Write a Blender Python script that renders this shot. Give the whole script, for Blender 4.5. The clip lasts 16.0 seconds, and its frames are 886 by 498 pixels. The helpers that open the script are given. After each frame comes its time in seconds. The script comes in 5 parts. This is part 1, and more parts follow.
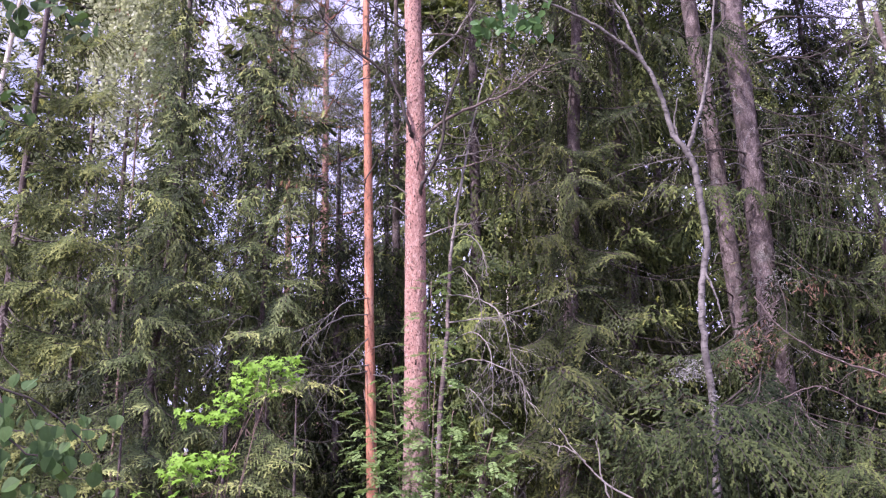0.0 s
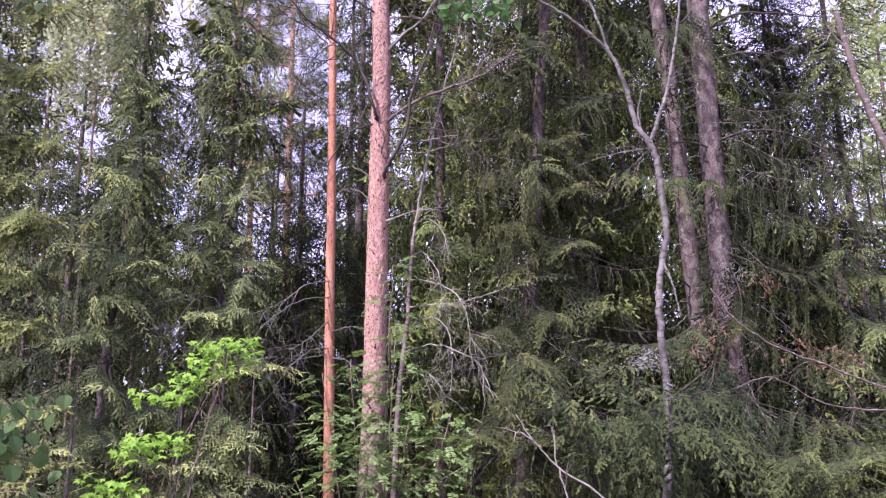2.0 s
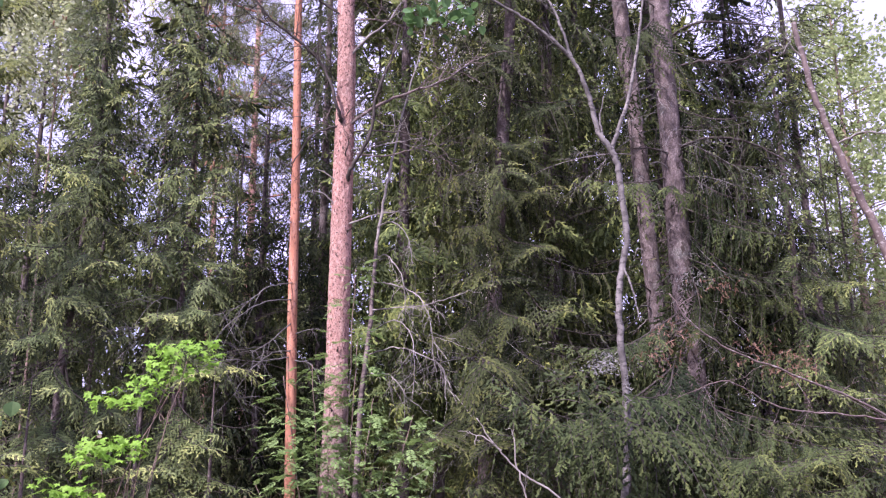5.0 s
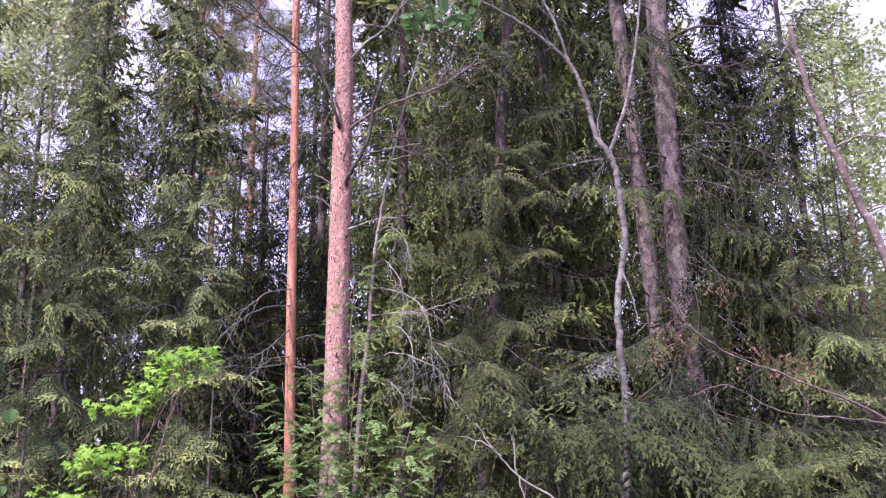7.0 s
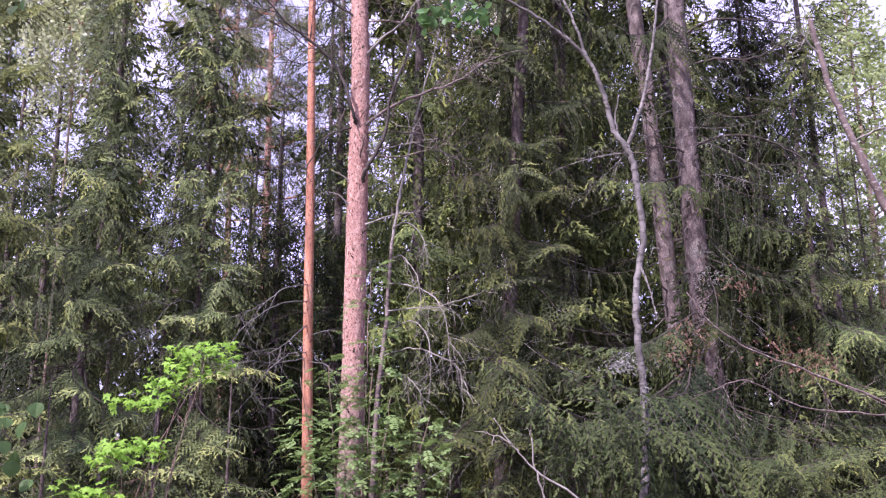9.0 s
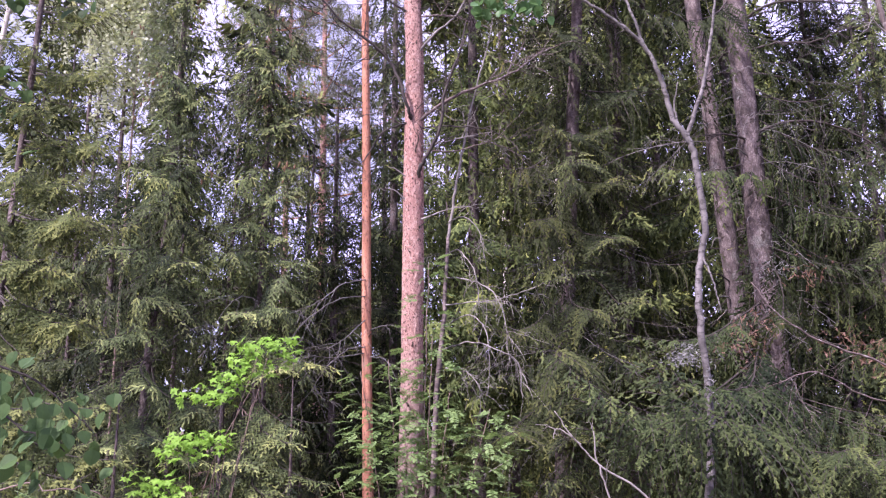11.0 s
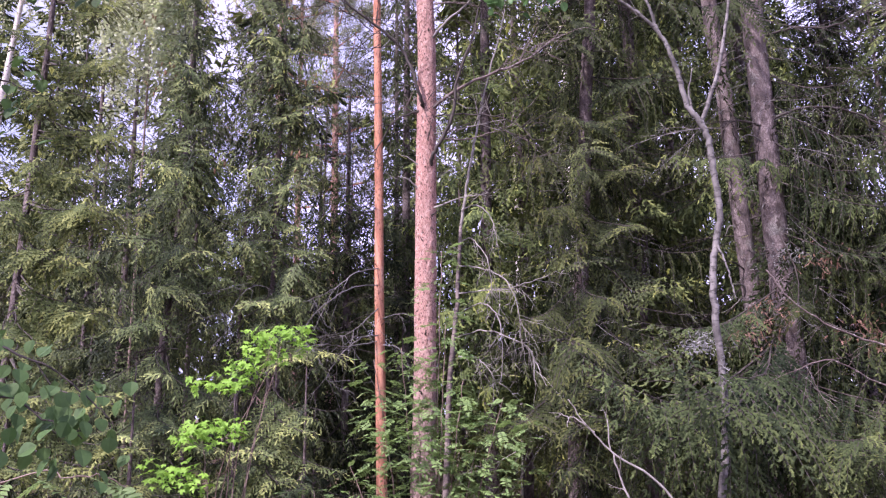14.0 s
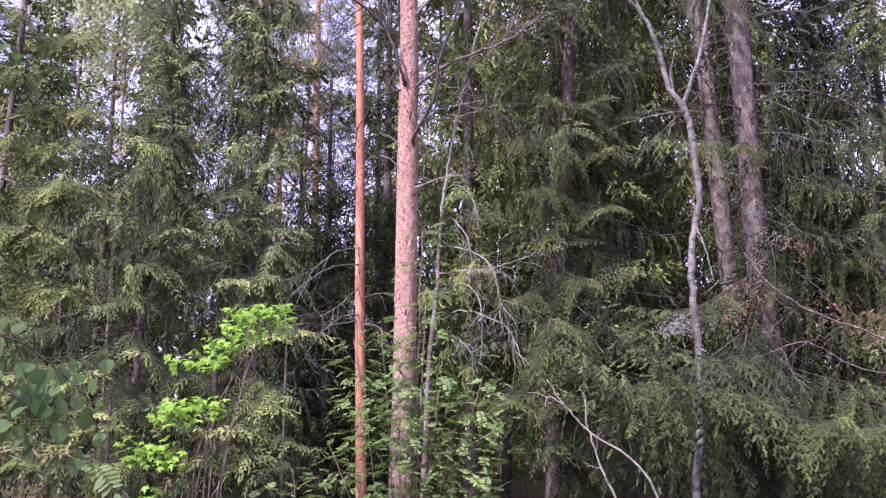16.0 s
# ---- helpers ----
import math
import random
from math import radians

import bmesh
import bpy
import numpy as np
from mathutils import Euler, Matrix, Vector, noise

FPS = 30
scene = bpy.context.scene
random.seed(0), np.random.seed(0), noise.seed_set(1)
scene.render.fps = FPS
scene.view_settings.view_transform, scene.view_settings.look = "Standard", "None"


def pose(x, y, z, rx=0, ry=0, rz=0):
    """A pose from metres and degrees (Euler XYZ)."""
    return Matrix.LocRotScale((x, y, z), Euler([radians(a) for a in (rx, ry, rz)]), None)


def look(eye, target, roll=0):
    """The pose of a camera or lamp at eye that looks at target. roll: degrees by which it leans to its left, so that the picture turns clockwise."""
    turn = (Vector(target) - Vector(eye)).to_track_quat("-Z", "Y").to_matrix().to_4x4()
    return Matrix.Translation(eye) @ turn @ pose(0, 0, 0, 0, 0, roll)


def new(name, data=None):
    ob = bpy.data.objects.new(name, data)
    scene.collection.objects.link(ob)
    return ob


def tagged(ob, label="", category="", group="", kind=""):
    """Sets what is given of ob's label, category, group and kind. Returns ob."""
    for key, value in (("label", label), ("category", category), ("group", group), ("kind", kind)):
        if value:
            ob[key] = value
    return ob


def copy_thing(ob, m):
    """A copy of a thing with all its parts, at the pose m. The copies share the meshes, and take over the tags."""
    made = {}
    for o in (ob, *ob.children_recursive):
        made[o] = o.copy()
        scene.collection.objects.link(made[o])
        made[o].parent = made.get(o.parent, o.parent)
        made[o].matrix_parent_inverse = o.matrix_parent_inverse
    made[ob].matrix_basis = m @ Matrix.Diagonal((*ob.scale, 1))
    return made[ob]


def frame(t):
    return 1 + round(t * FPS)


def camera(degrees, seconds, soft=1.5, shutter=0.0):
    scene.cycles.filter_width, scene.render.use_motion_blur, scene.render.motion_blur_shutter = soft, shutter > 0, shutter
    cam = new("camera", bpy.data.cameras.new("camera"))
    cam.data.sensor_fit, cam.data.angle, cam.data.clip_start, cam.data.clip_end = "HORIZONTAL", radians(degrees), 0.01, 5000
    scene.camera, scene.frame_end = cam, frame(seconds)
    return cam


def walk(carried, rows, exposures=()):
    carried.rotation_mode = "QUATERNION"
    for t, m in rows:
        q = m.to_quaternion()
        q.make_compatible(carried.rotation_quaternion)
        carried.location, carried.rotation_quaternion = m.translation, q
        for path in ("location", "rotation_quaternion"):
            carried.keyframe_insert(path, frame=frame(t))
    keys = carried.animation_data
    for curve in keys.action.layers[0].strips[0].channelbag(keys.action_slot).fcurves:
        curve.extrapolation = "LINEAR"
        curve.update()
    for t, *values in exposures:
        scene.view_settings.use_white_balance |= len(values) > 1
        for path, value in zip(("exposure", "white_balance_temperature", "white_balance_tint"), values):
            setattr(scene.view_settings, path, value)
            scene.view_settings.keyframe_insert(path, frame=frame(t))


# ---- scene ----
EXPO = 1.07
cam = camera(57.77, 16.0, soft=1.25)
PATH = [
    (0.0, pose(0.000, -0.000, 1.600, 103.748, 1.128, -0.005)),
    (0.5, pose(-0.007, -0.004, 1.604, 103.407, 0.985, -0.008)),
    (1.0, pose(-0.006, -0.002, 1.605, 103.059, 0.568, -0.820)),
    (1.5, pose(0.005, 0.003, 1.603, 102.792, 0.399, -1.828)),
    (2.0, pose(0.015, 0.008, 1.604, 102.628, 0.354, -2.844)),
    (2.5, pose(0.022, -0.004, 1.609, 102.507, 0.291, -3.997)),
    (3.0, pose(0.039, -0.010, 1.608, 102.455, 0.308, -4.906)),
    (3.5, pose(0.045, -0.013, 1.624, 102.505, 0.305, -5.357)),
    (4.0, pose(0.052, -0.015, 1.619, 102.705, 0.299, -5.301)),
    (6.5, pose(0.044, -0.009, 1.619, 102.694, 0.676, -5.273)),
    (7.0, pose(0.046, -0.009, 1.618, 103.086, 0.710, -5.313)),
    (7.5, pose(0.042, -0.017, 1.631, 103.372, 0.782, -5.277)),
    (8.0, pose(0.038, -0.014, 1.628, 103.139, 0.678, -5.149)),
    (8.5, pose(0.033, -0.010, 1.624, 102.841, 0.550, -4.941)),
    (9.0, pose(0.028, -0.004, 1.614, 102.791, 0.626, -4.240)),
    (9.5, pose(0.021, 0.002, 1.613, 102.672, 0.894, -2.868)),
    (10.0, pose(0.010, 0.004, 1.606, 102.795, 0.986, -1.695)),
    (12.5, pose(-0.017, 0.016, 1.595, 102.014, 0.200, 0.325)),
    (13.0, pose(-0.019, 0.020, 1.595, 102.086, 0.284, 0.377)),
    (13.5, pose(-0.020, 0.021, 1.594, 101.644, 0.492, 0.605)),
    (14.0, pose(-0.014, 0.015, 1.598, 101.721, 0.626, 0.539)),
    (14.5, pose(-0.007, 0.012, 1.605, 101.741, 0.603, -0.146)),
    (15.0, pose(-0.009, 0.013, 1.603, 101.257, 0.552, -0.988)),
    (15.5, pose(-0.006, 0.012, 1.600, 100.865, 0.274, -1.036)),
    (16.0, pose(-0.007, 0.016, 1.598, 100.283, 0.338, -0.859)),
]
walk(cam, PATH, exposures=((0.0, EXPO, 6150, 37), (14.5, EXPO, 6150, 37), (16.0, EXPO + 0.08, 6150, 37)))

# ---------------------------------------------------------------- light
world = bpy.data.worlds.new("sky")
scene.world = world
world.use_nodes = True
wn = world.node_tree
sky = wn.nodes.new("ShaderNodeTexSky")
sky.sky_type, sky.sun_disc = "NISHITA", False
sky.sun_elevation, sky.sun_rotation = radians(50), radians(225)
sky.air_density, sky.dust_density = 1.0, 2.5
wn.nodes["Background"].inputs["Strength"].default_value = 0.112
# thin bright cloud over most of the sky
cloud = wn.nodes.new("ShaderNodeTexNoise")
cloud.inputs["Scale"].default_value, cloud.inputs["Detail"].default_value = 4.5, 6.0
veil = wn.nodes.new("ShaderNodeValToRGB")
veil.color_ramp.elements[0].position, veil.color_ramp.elements[0].color = 0.30, (0.4, 0.4, 0.4, 1)
veil.color_ramp.elements[1].position, veil.color_ramp.elements[1].color = 0.56, (0.95, 0.95, 0.95, 1)
wn.links.new(cloud.outputs["Fac"], veil.inputs["Fac"])
over = wn.nodes.new("ShaderNodeMix")
over.data_type = "RGBA"
over.inputs[7].default_value = (5.8, 5.8, 8.5, 1)
wn.links.new(veil.outputs["Color"], over.inputs[0])
wn.links.new(sky.outputs["Color"], over.inputs[6])
wn.links.new(over.outputs[2], wn.nodes["Background"].inputs["Color"])

sun_data = bpy.data.lights.new("sun", "SUN")
sun_data.energy, sun_data.angle, sun_data.color = 5.0, radians(3), (1.0, 0.95, 0.87)
sun = new("sun", sun_data)
sun.matrix_world = look((-6.0, -6.0, 10.1), (0, 0, 0))


# ---------------------------------------------------------------- materials
def material(name):
    m = bpy.data.materials.new(name)
    m.use_nodes = True
    return m, m.node_tree, m.node_tree.nodes["Principled BSDF"]


def node(tree, kind, **values):
    n = tree.nodes.new(kind)
    for key, value in values.items():
        n.inputs[key.replace("_", " ")].default_value = value
    return n


def ramp(tree, source, *stops):
    r = tree.nodes.new("ShaderNodeValToRGB")
    while len(r.color_ramp.elements) < len(stops):
        r.color_ramp.elements.new(0.5)
    for e, (at, c) in zip(r.color_ramp.elements, stops):
        e.position, e.color = at, (*c, 1)
    tree.links.new(source, r.inputs["Fac"])
    return r.outputs["Color"]


def mix(tree, fac, a, b, how="MIX"):
    n = tree.nodes.new("ShaderNodeMix")
    n.data_type, n.blend_type = "RGBA", how
    for slot, value in ((0, fac), (6, a), (7, b)):
        if isinstance(value, bpy.types.NodeSocket):
            tree.links.new(value, n.inputs[slot])
        elif slot == 0:
            n.inputs[0].default_value = value
        else:
            n.inputs[slot].default_value = (*value, 1)
    return n.outputs[2]


def coords(tree, scale):
    c = tree.nodes.new("ShaderNodeTexCoord")
    m = node(tree, "ShaderNodeMapping", Scale=scale)
    tree.links.new(c.outputs["Object"], m.inputs["Vector"])
    return m.outputs["Vector"]


def noisy(tree, scale, detail=4.0, stretch=(1, 1, 1), rough=0.55):
    n = node(tree, "ShaderNodeTexNoise", Scale=scale, Detail=detail, Roughness=rough)
    tree.links.new(coords(tree, stretch), n.inputs["Vector"])
    return n.outputs["Fac"]


def cells(tree, scale, stretch=(1, 1, 1), edge=True):
    n = node(tree, "ShaderNodeTexVoronoi", Scale=scale)
    n.feature = "DISTANCE_TO_EDGE" if edge else "F1"
    warp = tree.nodes.new("ShaderNodeVectorMath")
    warp.operation = "MULTIPLY_ADD"
    fuzz = node(tree, "ShaderNodeTexNoise", Scale=9.0, Detail=3.0)
    base = coords(tree, stretch)
    tree.links.new(base, fuzz.inputs["Vector"])
    tree.links.new(fuzz.outputs["Color"], warp.inputs[0])
    warp.inputs[1].default_value = (0.16, 0.16, 0.16)
    tree.links.new(base, warp.inputs[2])
    tree.links.new(warp.outputs[0], n.inputs["Vector"])
    return n.outputs["Distance"]


def bump(tree, shader, height, strength, distance):
    b = node(tree, "ShaderNodeBump", Strength=strength, Distance=distance)
    tree.links.new(height, b.inputs["Height"])
    tree.links.new(b.outputs["Normal"], shader.inputs["Normal"])


def pine_bark():
    m, t, p = material("pine_bark")
    hue = ramp(t, noisy(t, 5.0, 6.0, (1, 1, 0.5), 0.65), (0.3, (0.29, 0.155, 0.138)), (0.52, (0.46, 0.258, 0.218)), (0.72, (0.55, 0.35, 0.305)))
    grey = ramp(t, noisy(t, 1.6, 3.0), (0.45, (0, 0, 0)), (0.7, (0.5, 0.5, 0.5)))
    hue = mix(t, grey, hue, (0.34, 0.24, 0.21))
    flake = cells(t, 30.0, (1, 1, 0.45))
    hue = mix(t, ramp(t, flake, (0.0, (0.7, 0.7, 0.7)), (0.07, (0, 0, 0))), hue, (0.20, 0.105, 0.085))
    hue = mix(t, ramp(t, noisy(t, 34.0, 5.0, (1, 1, 0.6), 0.7), (0.5, (0, 0, 0)), (0.66, (0.75, 0.75, 0.75))), hue, (0.62, 0.45, 0.40))
    fine = ramp(t, noisy(t, 95.0, 4.0, (1, 1, 0.55)), (0.56, (0, 0, 0)), (0.64, (0.7, 0.7, 0.7)))
    hue = mix(t, fine, hue, (0.15, 0.072, 0.058))
    scar = ramp(t, noisy(t, 58.0, 3.0, (1, 1, 0.6)), (0.565, (0, 0, 0)), (0.62, (0.95, 0.95, 0.95)))
    hue = mix(t, scar, hue, (0.10, 0.05, 0.042))
    up = t.nodes.new("ShaderNodeSeparateXYZ")
    place = t.nodes.new("ShaderNodeTexCoord")
    t.links.new(place.outputs["Object"], up.inputs[0])
    rise = t.nodes.new("ShaderNodeMath")
    rise.operation = "MULTIPLY_ADD"
    rise.inputs[1].default_value, rise.inputs[2].default_value = 0.2, 0.0
    t.links.new(up.outputs["Z"], rise.inputs[0])
    jag = t.nodes.new("ShaderNodeMath")
    jag.operation = "MULTIPLY_ADD"
    jag.inputs[1].default_value = 0.25
    t.links.new(noisy(t, 6.0, 4.0), jag.inputs[0])
    t.links.new(rise.outputs[0], jag.inputs[2])
    plate = mix(t, ramp(t, cells(t, 17.0, (1, 1, 0.4)), (0.0, (1, 1, 1)), (0.12, (0, 0, 0))), (0.27, 0.205, 0.185), (0.07, 0.048, 0.04))
    hue = mix(t, ramp(t, jag.outputs[0], (0.42, (0.85, 0.85, 0.85)), (0.64, (0, 0, 0))), hue, plate)
    t.links.new(hue, p.inputs["Base Color"])
    p.inputs["Roughness"].default_value = 0.88
    bump(t, p, noisy(t, 38.0, 6.0, (1, 1, 0.5), 0.7), 1.0, 0.03)
    return m


def red_bark():
    m, t, p = material("young_pine_bark")
    hue = ramp(t, noisy(t, 7.0, 6.0, (1, 1, 0.35), 0.65), (0.3, (0.33, 0.13, 0.078)), (0.52, (0.49, 0.225, 0.145)), (0.75, (0.55, 0.31, 0.225)))
    pale = ramp(t, noisy(t, 16.0, 4.0, (1, 1, 0.3)), (0.56, (0, 0, 0)), (0.68, (0.6, 0.6, 0.6)))
    hue = mix(t, pale, hue, (0.55, 0.36, 0.28))
    fleck = ramp(t, noisy(t, 60.0, 4.0, (1, 1, 0.4)), (0.55, (0, 0, 0)), (0.64, (0.85, 0.85, 0.85)))
    hue = mix(t, fleck, hue, (0.16, 0.07, 0.05))
    t.links.new(hue, p.inputs["Base Color"])
    p.inputs["Roughness"].default_value = 0.85
    bump(t, p, noisy(t, 40.0, 4.0, (1, 1, 0.3)), 0.6, 0.012)
    return m


def spruce_bark():
    m, t, p = material("spruce_bark")
    hue = ramp(t, noisy(t, 14.0, 5.0, (1, 1, 0.6)), (0.32, (0.045, 0.036, 0.037)), (0.52, (0.125, 0.10, 0.102)), (0.7, (0.25, 0.21, 0.208)))
    moss = ramp(t, noisy(t, 4.5, 4.0), (0.58, (0, 0, 0)), (0.72, (0.6, 0.6, 0.6)))
    hue = mix(t, moss, hue, (0.19, 0.20, 0.18))
    knot = ramp(t, noisy(t, 11.0, 2.0), (0.63, (0, 0, 0)), (0.66, (0.9, 0.9, 0.9)))
    hue = mix(t, knot, hue, (0.035, 0.026, 0.024))
    scale = cells(t, 38.0, (1, 1, 0.6))
    hue = mix(t, ramp(t, scale, (0.0, (0.75, 0.75, 0.75)), (0.14, (0, 0, 0))), hue, (0.05, 0.035, 0.03))
    t.links.new(hue, p.inputs["Base Color"])
    p.inputs["Roughness"].default_value = 0.9
    bump(t, p, scale, 0.8, 0.016)
    return m


def pale_bark(name, low, high, spot, amount):
    m, t, p = material(name)
    hue = ramp(t, noisy(t, 9.0, 5.0, (1, 1, 0.7)), (0.3, low), (0.7, high))
    spots = ramp(t, noisy(t, 17.0, 4.0, (1, 1, 2.2)), (amount, (0, 0, 0)), (amount + 0.07, (0.9, 0.9, 0.9)))
    hue = mix(t, spots, hue, spot)
    t.links.new(hue, p.inputs["Base Color"])
    p.inputs["Roughness"].default_value = 0.75
    bump(t, p, noisy(t, 60.0, 3.0), 0.35, 0.006)
    return m


def translucent(t, p, colour, amount, colour_gain=(1.0, 1.0, 0.82)):
    """Leaves and needles let part of the light through."""
    tr = t.nodes.new("ShaderNodeBsdfTranslucent")
    t.links.new(mix(t, 1.0, colour, colour_gain, "MULTIPLY"), tr.inputs["Color"])
    both = t.nodes.new("ShaderNodeMixShader")
    both.inputs["Fac"].default_value = amount
    t.links.new(p.outputs["BSDF"], both.inputs[1])
    t.links.new(tr.outputs["BSDF"], both.inputs[2])
    t.links.new(both.outputs[0], t.nodes["Material Output"].inputs["Surface"])


def needle_material(name, old, mid, young):
    """Old needles are dark, this summer's tips pale; each tree's tint (object colour) also stands for its sun or shade.
    """
    m, t, p = material(name)
    age = t.nodes.new("ShaderNodeAttribute")
    age.attribute_name = "age"
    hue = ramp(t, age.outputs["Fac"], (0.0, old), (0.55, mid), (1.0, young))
    geo = t.nodes.new("ShaderNodeNewGeometry")
    hue = mix(t, 0.25, hue, ramp(t, geo.outputs["Random Per Island"], (0.0, (0.55, 0.6, 0.55)), (1.0, (1.35, 1.3, 1.2))), "MULTIPLY")
    info = t.nodes.new("ShaderNodeObjectInfo")
    hue = mix(t, 0.5, hue, ramp(t, info.outputs["Random"], (0.0, (0.75, 0.82, 0.85)), (1.0, (1.3, 1.2, 1.0))), "MULTIPLY")
    hue = mix(t, 1.0, hue, info.outputs["Color"], "MULTIPLY")
    t.links.new(hue, p.inputs["Base Color"])
    p.inputs["Roughness"].default_value = 0.65
    p.inputs["Specular IOR Level"].default_value = 0.09
    translucent(t, p, hue, 0.32)
    return m


def leaf_material(name, dark, light, through_amount=0.4, rough=0.45):
    m, t, p = material(name)
    geo = t.nodes.new("ShaderNodeNewGeometry")
    info = t.nodes.new("ShaderNodeObjectInfo")
    add = t.nodes.new("ShaderNodeMath")
    add.operation = "PINGPONG"
    s = t.nodes.new("ShaderNodeMath")
    s.operation = "ADD"
    t.links.new(geo.outputs["Random Per Island"], s.inputs[0])
    t.links.new(info.outputs["Random"], s.inputs[1])
    t.links.new(s.outputs[0], add.inputs[0])
    add.inputs[1].default_value = 1.0
    hue = ramp(t, add.outputs[0], (0.0, dark), (1.0, light))
    mottle = ramp(t, noisy(t, 60.0, 3.0), (0.3, (0.85, 0.85, 0.8)), (0.7, (1.1, 1.1, 1.05)))
    hue = mix(t, 0.7, hue, mottle, "MULTIPLY")
    t.links.new(hue, p.inputs["Base Color"])
    p.inputs["Roughness"].default_value = rough
    p.inputs["Specular IOR Level"].default_value = 0.25
    translucent(t, p, hue, through_amount)
    return m


def ground_material():
    m, t, p = material("forest_floor")
    hue = ramp(t, noisy(t, 1.2, 6.0), (0.3, (0.07, 0.05, 0.03)), (0.5, (0.12, 0.085, 0.05)), (0.62, (0.06, 0.085, 0.025)), (0.8, (0.11, 0.14, 0.04)))
    grain = ramp(t, noisy(t, 30.0, 5.0), (0.3, (0.6, 0.6, 0.6)), (0.7, (1.3, 1.25, 1.2)))
    hue = mix(t, 0.8, hue, grain, "MULTIPLY")
    t.links.new(hue, p.inputs["Base Color"])
    p.inputs["Roughness"].default_value = 0.95
    bump(t, p, noisy(t, 25.0, 6.0), 0.8, 0.03)
    return m


PINE_BARK, RED_BARK, SPRUCE_BARK = pine_bark(), red_bark(), spruce_bark()
ALDER_BARK = pale_bark("alder_bark", (0.05, 0.046, 0.045), (0.22, 0.21, 0.205), (0.045, 0.042, 0.04), 0.51)
BIRCH_BARK = pale_bark("birch_bark", (0.55, 0.50, 0.47), (0.80, 0.76, 0.72), (0.05, 0.045, 0.045), 0.58)
SNAG_BARK = pale_bark("snag_bark", (0.05, 0.037, 0.035), (0.17, 0.13, 0.122), (0.30, 0.275, 0.265), 0.57)
DEAD_WOOD = pale_bark("dead_wood", (0.12, 0.108, 0.10), (0.34, 0.325, 0.305), (0.07, 0.06, 0.055), 0.58)
DARK_WOOD = pale_bark("dark_twig", (0.021, 0.016, 0.014), (0.050, 0.040, 0.036), (0.068, 0.062, 0.058), 0.68)
STEM_BARK = pale_bark("stem_bark", (0.13, 0.09, 0.075), (0.27, 0.20, 0.17), (0.08, 0.06, 0.05), 0.6)
TWIG_BARK = pale_bark("bough_wood", (0.026, 0.021, 0.019), (0.065, 0.054, 0.048), (0.13, 0.133, 0.125), 0.64)
POLE_BARK = pale_bark("pole_bark", (0.07, 0.052, 0.05), (0.24, 0.20, 0.185), (0.045, 0.035, 0.034), 0.5)
LICHEN = pale_bark("lichen", (0.12, 0.125, 0.125), (0.25, 0.255, 0.255), (0.15, 0.15, 0.14), 0.6)
GREY_WOOD = pale_bark("grey_twig", (0.075, 0.07, 0.068), (0.20, 0.195, 0.19), (0.30, 0.30, 0.295), 0.6)
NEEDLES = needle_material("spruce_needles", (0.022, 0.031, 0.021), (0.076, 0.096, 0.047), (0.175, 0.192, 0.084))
PINE_NEEDLES = needle_material("pine_needles", (0.15, 0.17, 0.13), (0.21, 0.23, 0.165), (0.29, 0.31, 0.22))
MAPLE_LEAF = leaf_material("maple_leaf", (0.13, 0.28, 0.04), (0.28, 0.50, 0.09), 0.45)
ROWAN_LEAF = leaf_material("rowan_leaf", (0.10, 0.18, 0.065), (0.22, 0.33, 0.13), 0.4)
ASPEN_LEAF = leaf_material("aspen_leaf", (0.042, 0.092, 0.03), (0.09, 0.17, 0.055), 0.3, 0.6)
ALDER_LEAF = leaf_material("alder_leaf", (0.06, 0.14, 0.06), (0.13, 0.25, 0.11), 0.4, 0.45)
BIRCH_LEAF = leaf_material("birch_leaf", (0.31, 0.36, 0.235), (0.50, 0.55, 0.41), 0.45)
BACK_LEAF = leaf_material("far_leaf", (0.20, 0.28, 0.12), (0.38, 0.46, 0.24), 0.5)
CONE = pale_bark("cone_scales", (0.13, 0.07, 0.035), (0.25, 0.15, 0.08), (0.09, 0.05, 0.03), 0.6)
BROWN_LEAF = leaf_material("brown_needles", (0.13, 0.075, 0.055), (0.23, 0.14, 0.105), 0.25)


# ---------------------------------------------------------------- mesh tools
RNG = np.random.default_rng(7)


def unit(v):
    v = np.asarray(v, float)
    return v / (np.linalg.norm(v, axis=-1, keepdims=True) + 1e-9)


